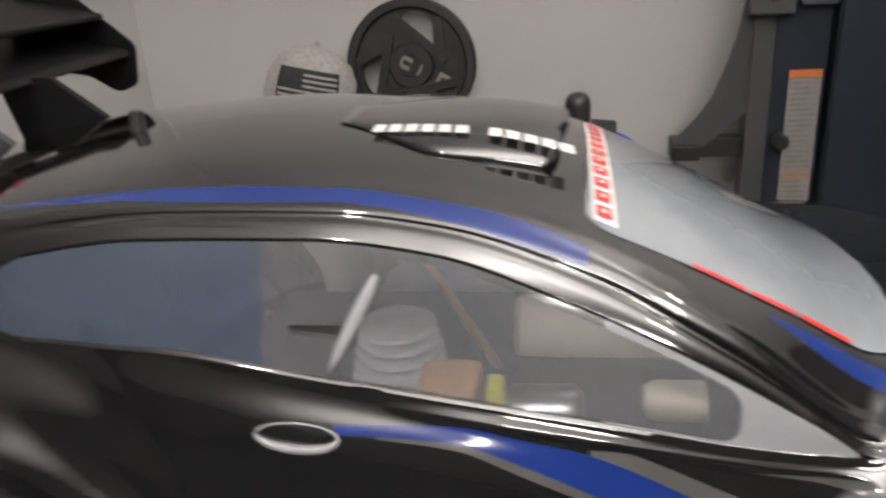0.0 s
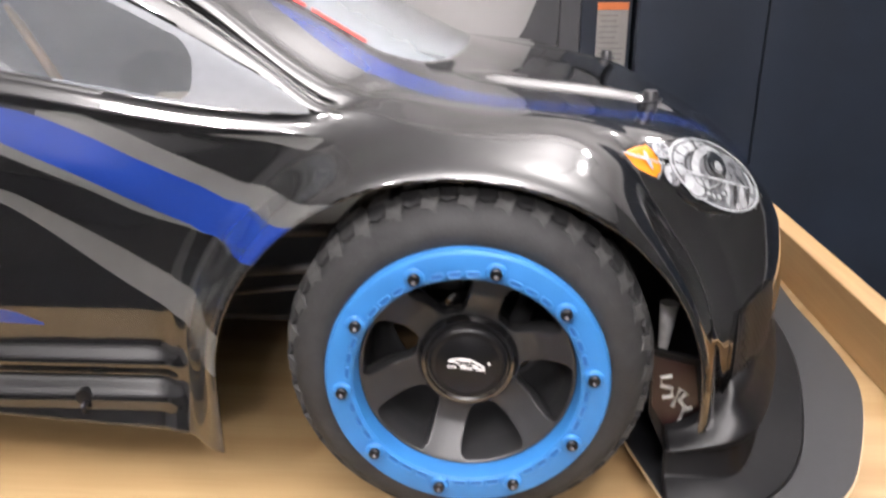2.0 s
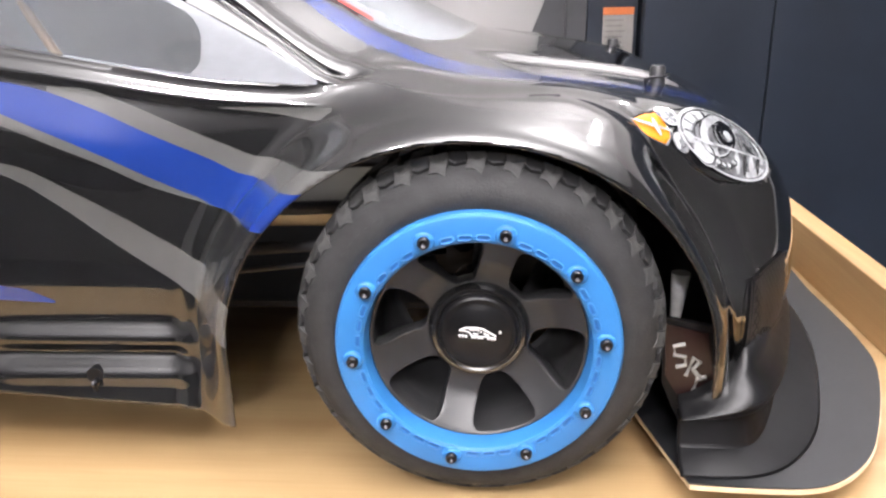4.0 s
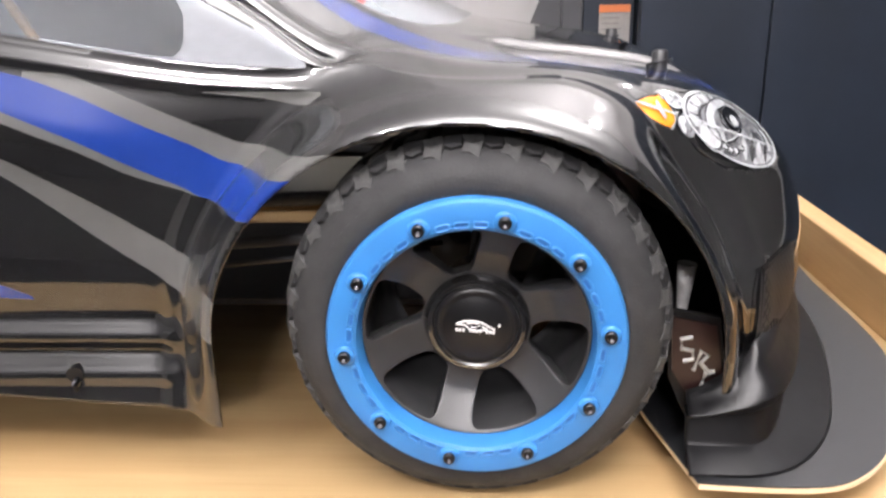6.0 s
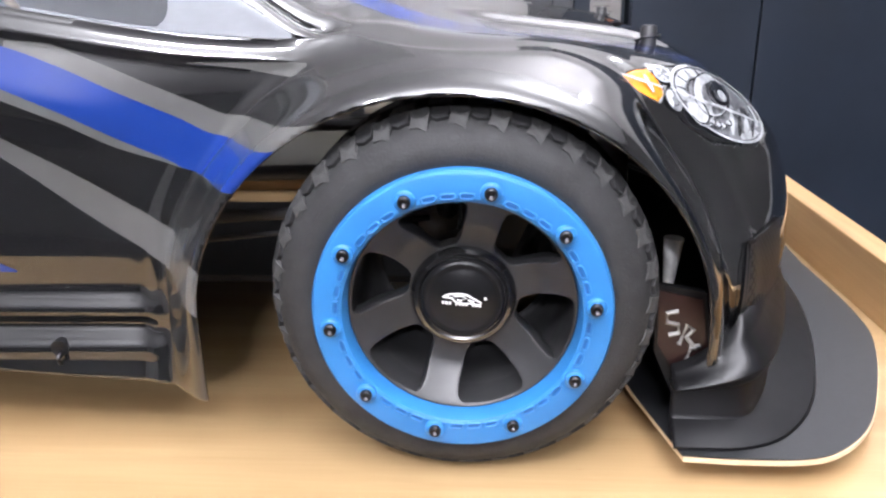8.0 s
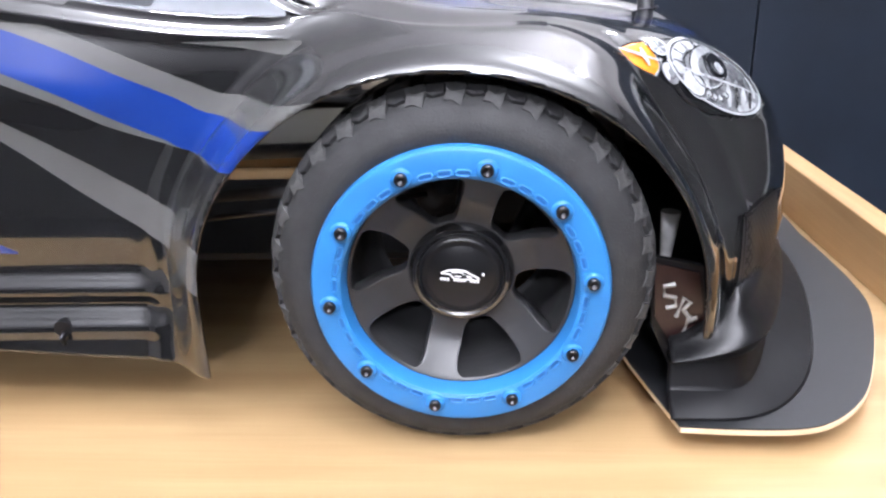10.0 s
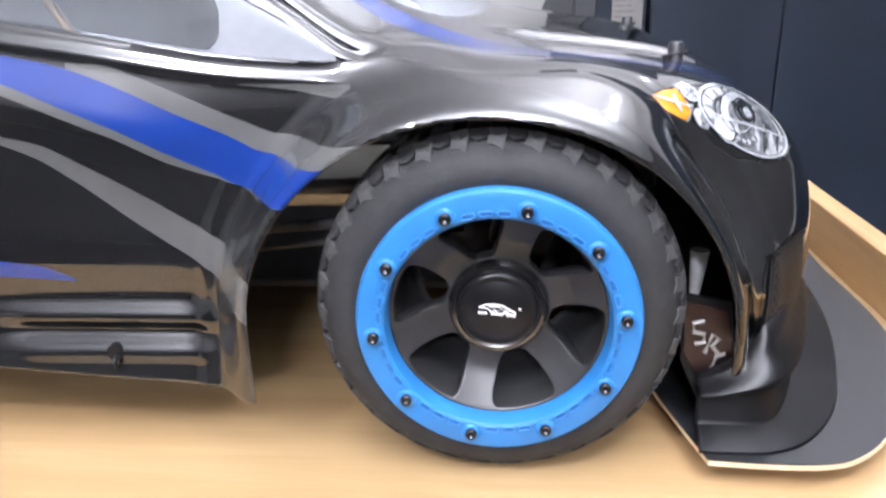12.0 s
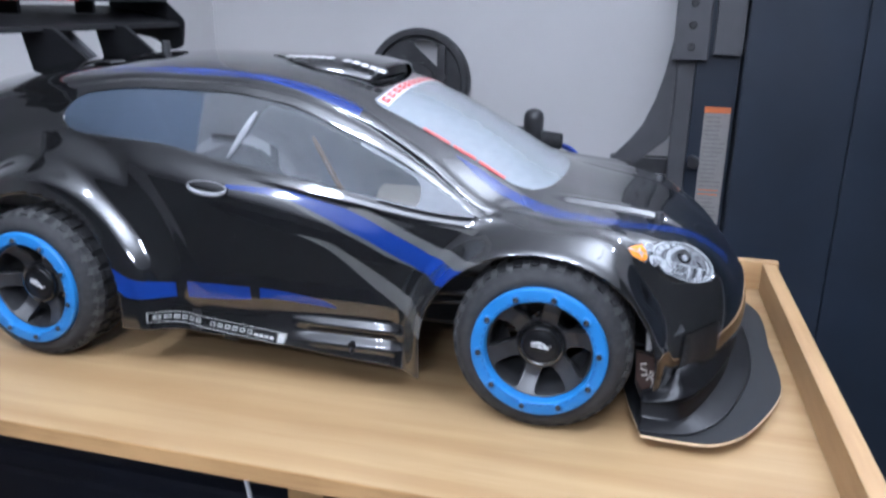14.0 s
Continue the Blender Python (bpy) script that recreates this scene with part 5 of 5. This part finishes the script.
# projector with its iris
oval(-0.01, -0.08, 0.39, 0.27, 66, 0.0, 1.0, LAMP_GREY, lift=0.0015)
oval(-0.01, -0.08, 0.39, 0.27, 66, 0.55, 0.96, LAMP_WHITE, 30, 250, lift=0.0018)
oval(-0.01, -0.08, 0.39, 0.27, 66, 0.90, 0.97, LAMP_WHITE, -110, 30, lift=0.0018)
oval(-0.01, -0.08, 0.39, 0.27, 66, 0.98, 1.03, LAMP_LINE, -70, 190, 0.0018)
oval(0.11, -0.08, 0.28, 0.16, 56, 0.88, 1.0, LAMP_LINE, lift=0.0021)
oval(0.12, -0.09, 0.23, 0.125, 56, 0.0, 1.0, LAMP_DARK, lift=0.0024)
oval(0.12, -0.09, 0.23, 0.125, 56, 0.60, 0.72, LAMP_GREY, -60, 130, lift=0.0027)
oval(0.14, -0.06, 0.10, 0.05, 56, 0.0, 1.0, LAMP_WHITE, lift=0.0027)
# the lower reflector and the beads
oval(-0.22, 0.20, 0.25, 0.135, 57, 0.0, 1.0, LAMP_WHITE, lift=0.0018)
oval(-0.22, 0.20, 0.25, 0.135, 57, 0.90, 1.0, LAMP_LINE, -110, 90, lift=0.0021)
oval(-0.18, 0.21, 0.27, 0.16, 57, 0.96, 1.04, LAMP_WHITE, -100, 80, lift=0.0021)
for a0, b0 in ((0.02, 0.38), (0.11, 0.43), (0.20, 0.45), (0.29, 0.41)):
    oval(a0, b0, 0.062, 0.042, 60, 0.0, 1.0, LAMP_WHITE, lift=0.0018)
    oval(a0, b0, 0.062, 0.042, 60, 0.62, 1.0, LAMP_LINE, -150, 110, lift=0.0021)
# two small lamps beside it
oval(-0.78, -0.40, 0.18, 0.105, 38, 0.0, 1.0, LAMP_GREY)
oval(-0.78, -0.40, 0.18, 0.105, 38, 0.80, 1.0, LAMP_WHITE, lift=0.0012)
for f0 in (10, 55, 120, 160, 215, 300):
    oval(-0.78, -0.40, 0.18, 0.105, 38, 0.10, 0.74, LAMP_WHITE, f0, f0 + 22, lift=0.0012)
oval(-0.58, 0.02, 0.20, 0.10, 58, 0.0, 1.0, LAMP_GREY)
oval(-0.58, 0.02, 0.20, 0.10, 58, 0.30, 0.95, LAMP_WHITE, 60, 215, lift=0.0012)
oval(-0.58, 0.02, 0.20, 0.10, 58, 0.45, 0.55, LAMP_LINE, -60, 60, lift=0.0012)


def lamp_slash(a0, b0, a1, b1, wd, mat, parent, lift=0.0030):
    b = bmesh.new()
    rows = []
    d = math.hypot(a1 - a0, b1 - b0)
    na, nb = -(b1 - b0) / d, (a1 - a0) / d
    for i in range(17):
        t = i / 16
        k = wd * (0.25 + 0.75 * math.sin(math.pi * (0.05 + 0.90 * t)))
        a, w = a0 + (a1 - a0) * t, b0 + (b1 - b0) * t
        rows.append([b.verts.new(lamp_dot(a - na * k, w - nb * k, lift)), b.verts.new(lamp_dot(a + na * k, w + nb * k, lift))])
    for p, q in zip(rows, rows[1:]):
        b.faces.new((p[0], q[0], q[1], p[1]))
    return part("glint_print", b, mat, parent, soft=True)


amber = next(o for o in shell.children if o.name.startswith("indicator"))
for a0, b0, a1, b1, wd, mat in ((0.34, 0.20, 0.38, 0.60, 0.045, LAMP_WHITE), (0.50, 0.24, 0.50, 0.62, 0.040, LAMP_LINE), (0.62, 0.30, 0.62, 0.64, 0.050, LAMP_WHITE), (0.74, 0.36, 0.74, 0.64, 0.030, LAMP_LINE), (0.46, 0.05, 0.70, 0.32, 0.024, LAMP_LINE)):
    lamp_slash(a0, b0, a1, b1, wd, mat, headlight, 0.0015)
lamp_slash(-0.70, -0.15, 0.86, 0.42, 0.020, LAMP_WHITE, headlight)
lamp_slash(-1.40, -0.37, -0.76, -0.18, 0.020, LAMP_WHITE, amber, 0.0012)
lamp_slash(-1.06, -0.38, -0.90, -0.09, 0.030, LAMP_WHITE, amber, 0.0012)

# hood pins
for s in (0.099, -0.104):
    p = onto((0.101, YC - s, 0.6), (0, 0, -1), 0.0)
    b = bmesh.new()
    tube(b, [(p.x, p.y, p.z - 0.01), (p.x, p.y, p.z + 0.009), (p.x, p.y, p.z + 0.0105)], [0.0045, 0.0045, 0.0036], 18)
    pin = sharp(part("hood_pin", b, GUN, shell, "black body post with a clip"))
    b = bmesh.new()
    tube(b, [(p.x - 0.007, p.y - 0.003, p.z + 0.002), (p.x - 0.004, p.y - 0.0045, p.z + 0.0045), (p.x + 0.004, p.y - 0.0045, p.z + 0.0045), (p.x + 0.007, p.y + 0.002, p.z + 0.005), (p.x + 0.003, p.y + 0.0055, p.z + 0.004), (p.x - 0.007, p.y + 0.003, p.z + 0.002)], 0.0007, 6)
    part("body_clip", b, STEEL, pin, soft=True)

# roof scoop
def scoop():
    b = bmesh.new()
    rows = []
    n = 16
    for i in range(n + 1):
        t = i / n
        X = -0.374 + 0.147 * t
        wd = 0.022 + 0.062 * smooth(-0.1, 0.55, t) - 0.008 * t
        h = 0.012 * smooth(0.0, 0.85, t) + 0.0005
        row = []
        for j in range(17):
            a = -1 + 2 * j / 16
            s = wd * a
            z0 = onto((X, YC - s, 0.6), (0, 0, -1), 0.0).z
            row.append(b.verts.new((X + 0.010 * (1 - a * a) * t, YC - s, z0 + h * (1 - abs(a) ** 5) - 0.0005)))
        rows.append(row)
    for r0, r1 in zip(rows, rows[1:]):
        for j in range(16):
            b.faces.new((r0[j], r1[j], r1[j + 1], r0[j + 1]))
    o = part("roof_scoop", b, BLACK, shell, "black roof air scoop with a pale lettered strip", soft=True)
    m = o.modifiers.new("thick", "SOLIDIFY")
    m.thickness = 0.002
    b = bmesh.new()
    front = []
    for j in range(17):
        a = -1 + 2 * j / 16
        s = 0.073 * a
        z0 = onto((-0.231, YC - s, 0.6), (0, 0, -1), 0.0).z
        front.append(((-0.233 + 0.010 * (1 - a * a), YC - s, z0), (-0.233 + 0.010 * (1 - a * a), YC - s, z0 + 0.0105 * (1 - abs(a) ** 5))))
    vs = [(b.verts.new(p), b.verts.new(q)) for p, q in front]
    for (p, q), (r, t) in zip(vs, vs[1:]):
        b.faces.new((p, r, t, q))
    part("scoop_mouth", b, GUN, o)
    # pale bars in place of the lettering
    random.seed(9)
    for i in range(12):
        if i == 6:
            continue
        X = -0.346 + i * 0.0112
        s0 = 0.049 + 0.016 * i / 11
        t = (X + 0.374) / 0.147
        z = onto((X, YC - s0, 0.6), (0, 0, -1), 0.0).z + 0.012 * smooth(0.0, 0.85, t) + 0.0012
        b = bmesh.new()
        z2 = onto((X + 0.009, YC - s0, 0.6), (0, 0, -1), 0.0).z + 0.012 * smooth(0.0, 0.85, t + 0.061) + 0.0012
        v = [b.verts.new(c) for c in ((X, YC - s0 - 0.006, z), (X + 0.0092, YC - s0 - 0.007, z2), (X + 0.0080, YC - s0 + 0.010, z2 + 0.0010), (X - 0.0005, YC - s0 + 0.011, z + 0.0010))]
        b.faces.new(v)
        part("print_bar", b, WHITE, o)
    return o


scoop()

# door handle
b = bmesh.new()
ring = []
for i in range(24):
    a = 2 * math.pi * i / 24
    ring.append(onto((-0.3625 + 0.0225 * math.cos(a), -0.3, 0.2085 + 0.0062 * math.sin(a) - 0.08 * 0.0225 * math.cos(a)), (0, 1, 0), 0.0015))
tube(b, ring, [0.0006 + 0.0022 * (0.5 - 0.5 * math.sin(2 * math.pi * i / 24)) ** 1.5 for i in range(24)], 8, closed=True)
handle = part("door_handle", b, HANDLE, shell, "silver painted door handle outline", soft=True)
decal("handle_recess", [(-0.379, 0.2105), (-0.346, 0.2085), (-0.346, 0.2145), (-0.376, 0.2175)], "side", BLACK, handle, "", 0.001, (6, 3))

# sill lettering strip: a white frame with plain bars
def strip_z(x):
    return 0.0640 + (x + 0.432) * (0.0505 - 0.0640) / 0.162


frame_label = decal("sill_strip", [(-0.432, strip_z(-0.432) - 0.0062), (-0.272, strip_z(-0.272) - 0.0062), (-0.272, strip_z(-0.272) + 0.0058), (-0.432, strip_z(-0.432) + 0.0058)], "side", BLACK, shell, "black strip with a white frame and lettering bars", 0.0008, (24, 3))
for d0, d1 in ((-0.0060, -0.0053), (0.0049, 0.0056)):
    decal("frame_line", [(-0.432, strip_z(-0.432) + d0), (-0.272, strip_z(-0.272) + d0), (-0.272, strip_z(-0.272) + d1), (-0.432, strip_z(-0.432) + d1)], "side", PALE, frame_label, "", 0.0017, (24, 1))
for x0 in (-0.432, -0.2835, -0.2732):
    decal("frame_line", [(x0, strip_z(x0) - 0.006), (x0 + 0.0008, strip_z(x0) - 0.006), (x0 + 0.0008, strip_z(x0) + 0.0056), (x0, strip_z(x0) + 0.0056)], "side", PALE, frame_label, "", 0.0017, (1, 2))
for i in range(13):
    if i == 6:
        continue
    x0 = -0.427 + i * 0.0090
    decal("letter_bar", [(x0, strip_z(x0) - 0.0024), (x0 + 0.0062, strip_z(x0 + 0.0062) - 0.0024), (x0 + 0.0069, strip_z(x0 + 0.0062) + 0.0020), (x0 + 0.0004, strip_z(x0) + 0.0020)], "side", PALE, frame_label, "", 0.0018, (2, 1))
for i in range(13):
    if i != 6:
        x0 = -0.4256 + i * 0.0090
        decal("letter_gap", [(x0, strip_z(x0) - 0.0013), (x0 + 0.0042, strip_z(x0) - 0.0013), (x0 + 0.0042, strip_z(x0) + 0.0009), (x0, strip_z(x0) + 0.0009)], "side", BLACK, frame_label, "", 0.0023, (1, 1))
for i in range(4):
    x0 = -0.3105 + i * 0.0062
    decal("letter_bar", [(x0, strip_z(x0) - 0.0030), (x0 + 0.0052, strip_z(x0) - 0.0032), (x0 + 0.0052, strip_z(x0) - 0.0004), (x0, strip_z(x0) - 0.0002)], "side", PALE, frame_label, "", 0.0018, (1, 1))
decal("badge", [(-0.282, strip_z(-0.282) - 0.0046), (-0.274, strip_z(-0.274) - 0.0046), (-0.274, strip_z(-0.274) + 0.0044), (-0.282, strip_z(-0.282) + 0.0044)], "side", PALE, frame_label, "", 0.0018, (2, 2))

# windscreen prints: red lettering bars along the top and a red edge line
screen = next(o for o in shell.children if o.name.startswith("windscreen"))
decal("sun_strip", [(-0.2045, 0.121), (-0.191, 0.123), (-0.191, -0.123), (-0.2045, -0.121)], "top", WHITE, screen, "white strip with red lettering bars", 0.0008, (2, 24))
for i in range(13):
    s = 0.1165 - i * 0.0183
    decal("red_letter_bar", [(-0.2025, s), (-0.1935, s + 0.001), (-0.1935, s - 0.0122), (-0.2025, s - 0.0132)], "top", RED, screen, "", 0.0014, (2, 4))
    decal("red_letter_gap", [(-0.1995, s - 0.0045), (-0.1965, s - 0.0045), (-0.1965, s - 0.0085), (-0.1995, s - 0.0085)], "top", WHITE, screen, "", 0.0019, (1, 2))
for x0, x1 in ((-0.150, -0.12), (-0.117, -0.092), (-0.089, -0.060)):
    decal("red_edge_line", [(x0, 0.1315 - 0.022 * (x0 + 0.2)), (x1, 0.1315 - 0.022 * (x1 + 0.2)), (x1, 0.1275 - 0.024 * (x1 + 0.2)), (x0, 0.1275 - 0.024 * (x0 + 0.2))], "top", RED, screen, "", 0.001, (8, 1))

# sill body post
p = onto((-0.198, -0.3, 0.053), (0, 1, 0), 0.0)
b = bmesh.new()
tube(b, [(p.x, p.y + 0.01, p.z), (p.x, p.y - 0.0006, p.z)], 0.0044, 18)
post = sharp(part("sill_post", b, SATIN, shell, "dark body post hole in the sill"))
b = bmesh.new()
tube(b, [(p.x + 0.001, p.y, p.z - 0.002), (p.x + 0.001, p.y - 0.004, p.z - 0.003), (p.x + 0.001, p.y - 0.003, p.z - 0.007)], [0.0016, 0.0016, 0.0012], 10)
part("clip_end", b, STEEL, post, soft=True)
b = bmesh.new()
tube(b, [(-0.352, YC - 0.20, 0.040), (-0.352, YC - 0.205, 0.032)], [0.008, 0.0085], 16)
sharp(part("body_peg", b, GUN, car))


# ---- rear wing ----
def rear_wing():
    def blade(profile, y0, y1):
        b = bmesh.new()
        prism(b, rounded(profile, 0.003), y0, y1, "y")
        return b
    w = part("rear_wing", blade([(-0.800, 0.418), (-0.800, 0.424), (-0.735, 0.411), (-0.690, 0.401), (-0.690, 0.395), (-0.740, 0.402)], YC - 0.226, YC + 0.226), SATIN, car, "black rear wing with end plates and stays")
    part("lower_blade", blade([(-0.800, 0.374), (-0.800, 0.390), (-0.735, 0.378), (-0.672, 0.365), (-0.668, 0.357), (-0.735, 0.357)], YC - 0.226, YC + 0.226), SATIN, w)
    part("red_strip", solid(-0.6896, YC - 0.20, 0.3965, -0.6890, YC + 0.02, 0.4005), RED, w)
    for k in range(7):
        part("print_bar", solid(-0.6889, YC - 0.19 + k * 0.029, 0.3972, -0.6885, YC - 0.19 + k * 0.029 + 0.012, 0.3998), WHITE, w)
    for y in (YC - 0.07, YC + 0.07):
        part("strut", solid(-0.735, y - 0.003, 0.379, -0.705, y + 0.003, 0.400), SATIN, w)
    for sgn in (1, -1):
        y = YC + sgn * 0.228
        b = bmesh.new()
        prism(b, rounded([(-0.80, 0.43), (-0.725, 0.425), (-0.662, 0.368), (-0.668, 0.327), (-0.69, 0.320), (-0.72, 0.339), (-0.80, 0.352)], 0.008), y - 0.002, y + 0.002, "y")
        part("end_plate", b, SATIN, w)
        y = YC + sgn * 0.07
        b = bmesh.new()
        prism(b, [(-0.705, 0.362), (-0.655, 0.362), (-0.600, 0.318), (-0.690, 0.300)], y - 0.004, y + 0.004, "y")
        part("stay", b, SATIN, w)
    y = YC + 0.0
    b = bmesh.new()
    prism(b, [(-0.725, 0.362), (-0.700, 0.362), (-0.640, 0.312), (-0.665, 0.305)], y - 0.004, y + 0.004, "y")
    part("stay", b, STEEL_GREY, w)
    return w


rear_wing()
# a short black aerial stub on the roof
p = onto((-0.53, YC - 0.02, 0.6), (0, 0, -1), 0.0)
b = bmesh.new()
tube(b, [(p.x, p.y, p.z - 0.002), (p.x, p.y, p.z + 0.014)], [0.006, 0.005], 14)
sharp(part("roof_post", b, GUN, shell))

# ---- under the shell: chassis, engine and running gear ----
chassis = part("chassis_plate", solid(-0.64, YC - 0.085, 0.030, 0.10, YC + 0.085, 0.035, bevel=0.001), IRON, car)
for xc in (AXLE_F, AXLE_R):
    part("bulkhead", solid(xc - 0.045, YC - 0.05, 0.0352, xc + 0.045, YC + 0.05, 0.105, bevel=0.006), GUN, car)
    for sgn in (1, -1):
        for dx, z0, z1 in ((-0.045, 0.062, 0.066), (0.045, 0.062, 0.066), (-0.02, 0.105, 0.108), (0.02, 0.105, 0.108)):
            b = bmesh.new()
            tube(b, [(xc + dx, YC + sgn * 0.05, z0), (xc + dx * 0.5, YC + sgn * 0.170, z1)], 0.006, 10)
            part("suspension_arm", b, GUN, car, soft=True)
        b = bmesh.new()
        tube(b, [(xc, YC + sgn * 0.05, AXLE_Z), (xc, YC + sgn * 0.19, AXLE_Z)], 0.007, 12)
        part("axle", b, STEEL, car, soft=True)
        b = bmesh.new()
        tube(b, [(xc - 0.03, YC + sgn * 0.06, 0.118), (xc - 0.058, YC + sgn * 0.165, 0.116)], 0.0032, 8)
        part("steering_rod", b, ALLOY, car, soft=True)
        dxs = 0.075 if xc == AXLE_F else -0.05
        b = bmesh.new()
        tube(b, [(xc + dxs, YC + sgn * 0.168, 0.070), (xc + dxs, YC + sgn * 0.150, 0.110), (xc + dxs, YC + sgn * 0.150, 0.111), (xc + dxs, YC + sgn * 0.135, 0.150)], [0.0065, 0.0065, 0.010, 0.010], 16)
        sharp(part("shock_absorber", b, ALLOY, car))
    for i, (z0, z1, y0, r) in enumerate(((0.150, 0.146, 0.075, 0.003), (0.140, 0.150, 0.085, 0.0025), (0.127, 0.125, 0.062, 0.004), (0.104, 0.106, 0.060, 0.0035), (0.094, 0.101, 0.052, 0.0016))):
        b = bmesh.new()
        tube(b, [(xc - 0.15, y0, z0), (xc - 0.02, y0 + 0.02, z1)], r, 8)
        part("linkage_bar", b, STEEL_GREY if i in (2, 3) else GUN, car, soft=True)
# side plate with a sticker behind the bumper
b = bmesh.new()
prism(b, [(0.090, 0.085), (0.114, 0.080), (0.121, 0.030), (0.107, 0.015), (0.092, 0.049)], 0.022, 0.026, "y")
sp = part("bumper_stay", b, SATIN, car)
b = bmesh.new()
prism(b, [(0.0915, 0.082), (0.112, 0.077), (0.118, 0.044), (0.106, 0.032), (0.0930, 0.054)], 0.0210, 0.0216, "y")
st = part("sticker", b, MAROON, sp, "maroon sticker with pale script")
for pts in ([(0.094, 0.0665), (0.089, 0.0655), (0.0895, 0.061), (0.0945, 0.060), (0.095, 0.056), (0.0905, 0.055)], [(0.0955, 0.0505), (0.0985, 0.060), (0.1015, 0.0575), (0.0985, 0.054), (0.103, 0.0485)], [(0.105, 0.050), (0.1010, 0.049), (0.0995, 0.043), (0.103, 0.041)]):
    b = bmesh.new()
    tube(b, [(0.1040 + 1.05 * (x - 0.0965), 0.0208, 0.0585 + 1.08 * (z - 0.0545)) for x, z in pts], 0.0012, 6)
    part("script_stroke", b, PALE, st)

engine = part("engine_block", solid(-0.40, YC - 0.06, 0.0355, -0.30, YC + 0.05, 0.12, bevel=0.008), GUN, car)
for i in range(6):
    b = bmesh.new()
    tube(b, [(-0.347, YC - 0.03, 0.128 + i * 0.010), (-0.347, YC - 0.03, 0.131 + i * 0.010)], 0.040 - 0.002 * i, 32)
    sharp(part("cooling_fin", b, CHROME, engine, "silver cooling fin"))
b = bmesh.new()
tube(b, [(-0.258, YC - 0.125, 0.168), (-0.252, YC - 0.125, 0.168), (-0.216, YC - 0.124, 0.168), (-0.210, YC - 0.124, 0.168)], [0.014, 0.018, 0.018, 0.013], 24)
part("exhaust_can", b, ALLOY, car, "dull silver exhaust can", soft=True)
b = bmesh.new()
tube(b, [(-0.262, 0.285, 0.137), (-0.258, 0.285, 0.137), (-0.075, 0.285, 0.137), (-0.066, 0.285, 0.137)], [0.024, 0.028, 0.028, 0.024], 28)
tank = part("fuel_tank", b, CREAM_BOX, car, "cream cylindrical tank under the windscreen", soft=True)
sharp(tank, 35)
b = bmesh.new()
tube(b, [(-0.092, 0.285, 0.137), (-0.082, 0.285, 0.137)], 0.0295, 28)
sharp(part("tank_band", b, ALLOY, tank, "silver clamp band"))
b = bmesh.new()
tube(b, [(-0.168, YC - 0.08, 0.150), (-0.160, YC - 0.08, 0.150), (-0.128, YC - 0.08, 0.150)], [0.010, 0.014, 0.014], 18)
sharp(part("filler_neck", b, CREAM_BOX, car))
part("leather_pad", solid(-0.312, YC - 0.15, 0.162, -0.272, YC - 0.11, 0.200, bevel=0.012), TAN, car)
part("yellow_fuel_cap", solid(-0.268, YC - 0.15, 0.175, -0.257, YC - 0.13, 0.200, bevel=0.005), YELLOW, car)
b = bmesh.new()
tube(b, [(-0.326, 0.212, 0.236), (-0.318, 0.210, 0.224), (-0.270, 0.198, 0.150)], [0.0022, 0.0036, 0.0036], 8)
part("brass_rod", b, BRASS, car, soft=True)
part("inner_tray", solid(-0.50, YC - 0.15, 0.118, -0.06, YC + 0.15, 0.122), GUN, car)
part("window_tab", solid(-0.368, YC - 0.188, 0.252, -0.338, YC - 0.182, 0.262), GUN, car)

# a bright folded edge where the near window is cut
b = bmesh.new()
tube(b, [onto((-0.344 + 0.55 * (z - 0.242), -0.3, z), (0, 1, 0), 0.0004) for z in (0.238, 0.248, 0.258, 0.268, 0.278, 0.286)], [0.0012, 0.0030, 0.0038, 0.0040, 0.0034, 0.0016], 10)
part("folded_edge", b, CLEAR_EDGE, shell, "bright cut edge of the clear window", soft=True)
# a bright tube stay behind the front bumper
b = bmesh.new()
tube(b, [(0.1015, 0.050, 0.062), (0.1025, 0.050, 0.074), (0.1035, 0.050, 0.0975)], [0.0012, 0.0028, 0.0050], 16)
sharp(part("bumper_tube", b, CHROME, car, "silver tube behind the bumper"))
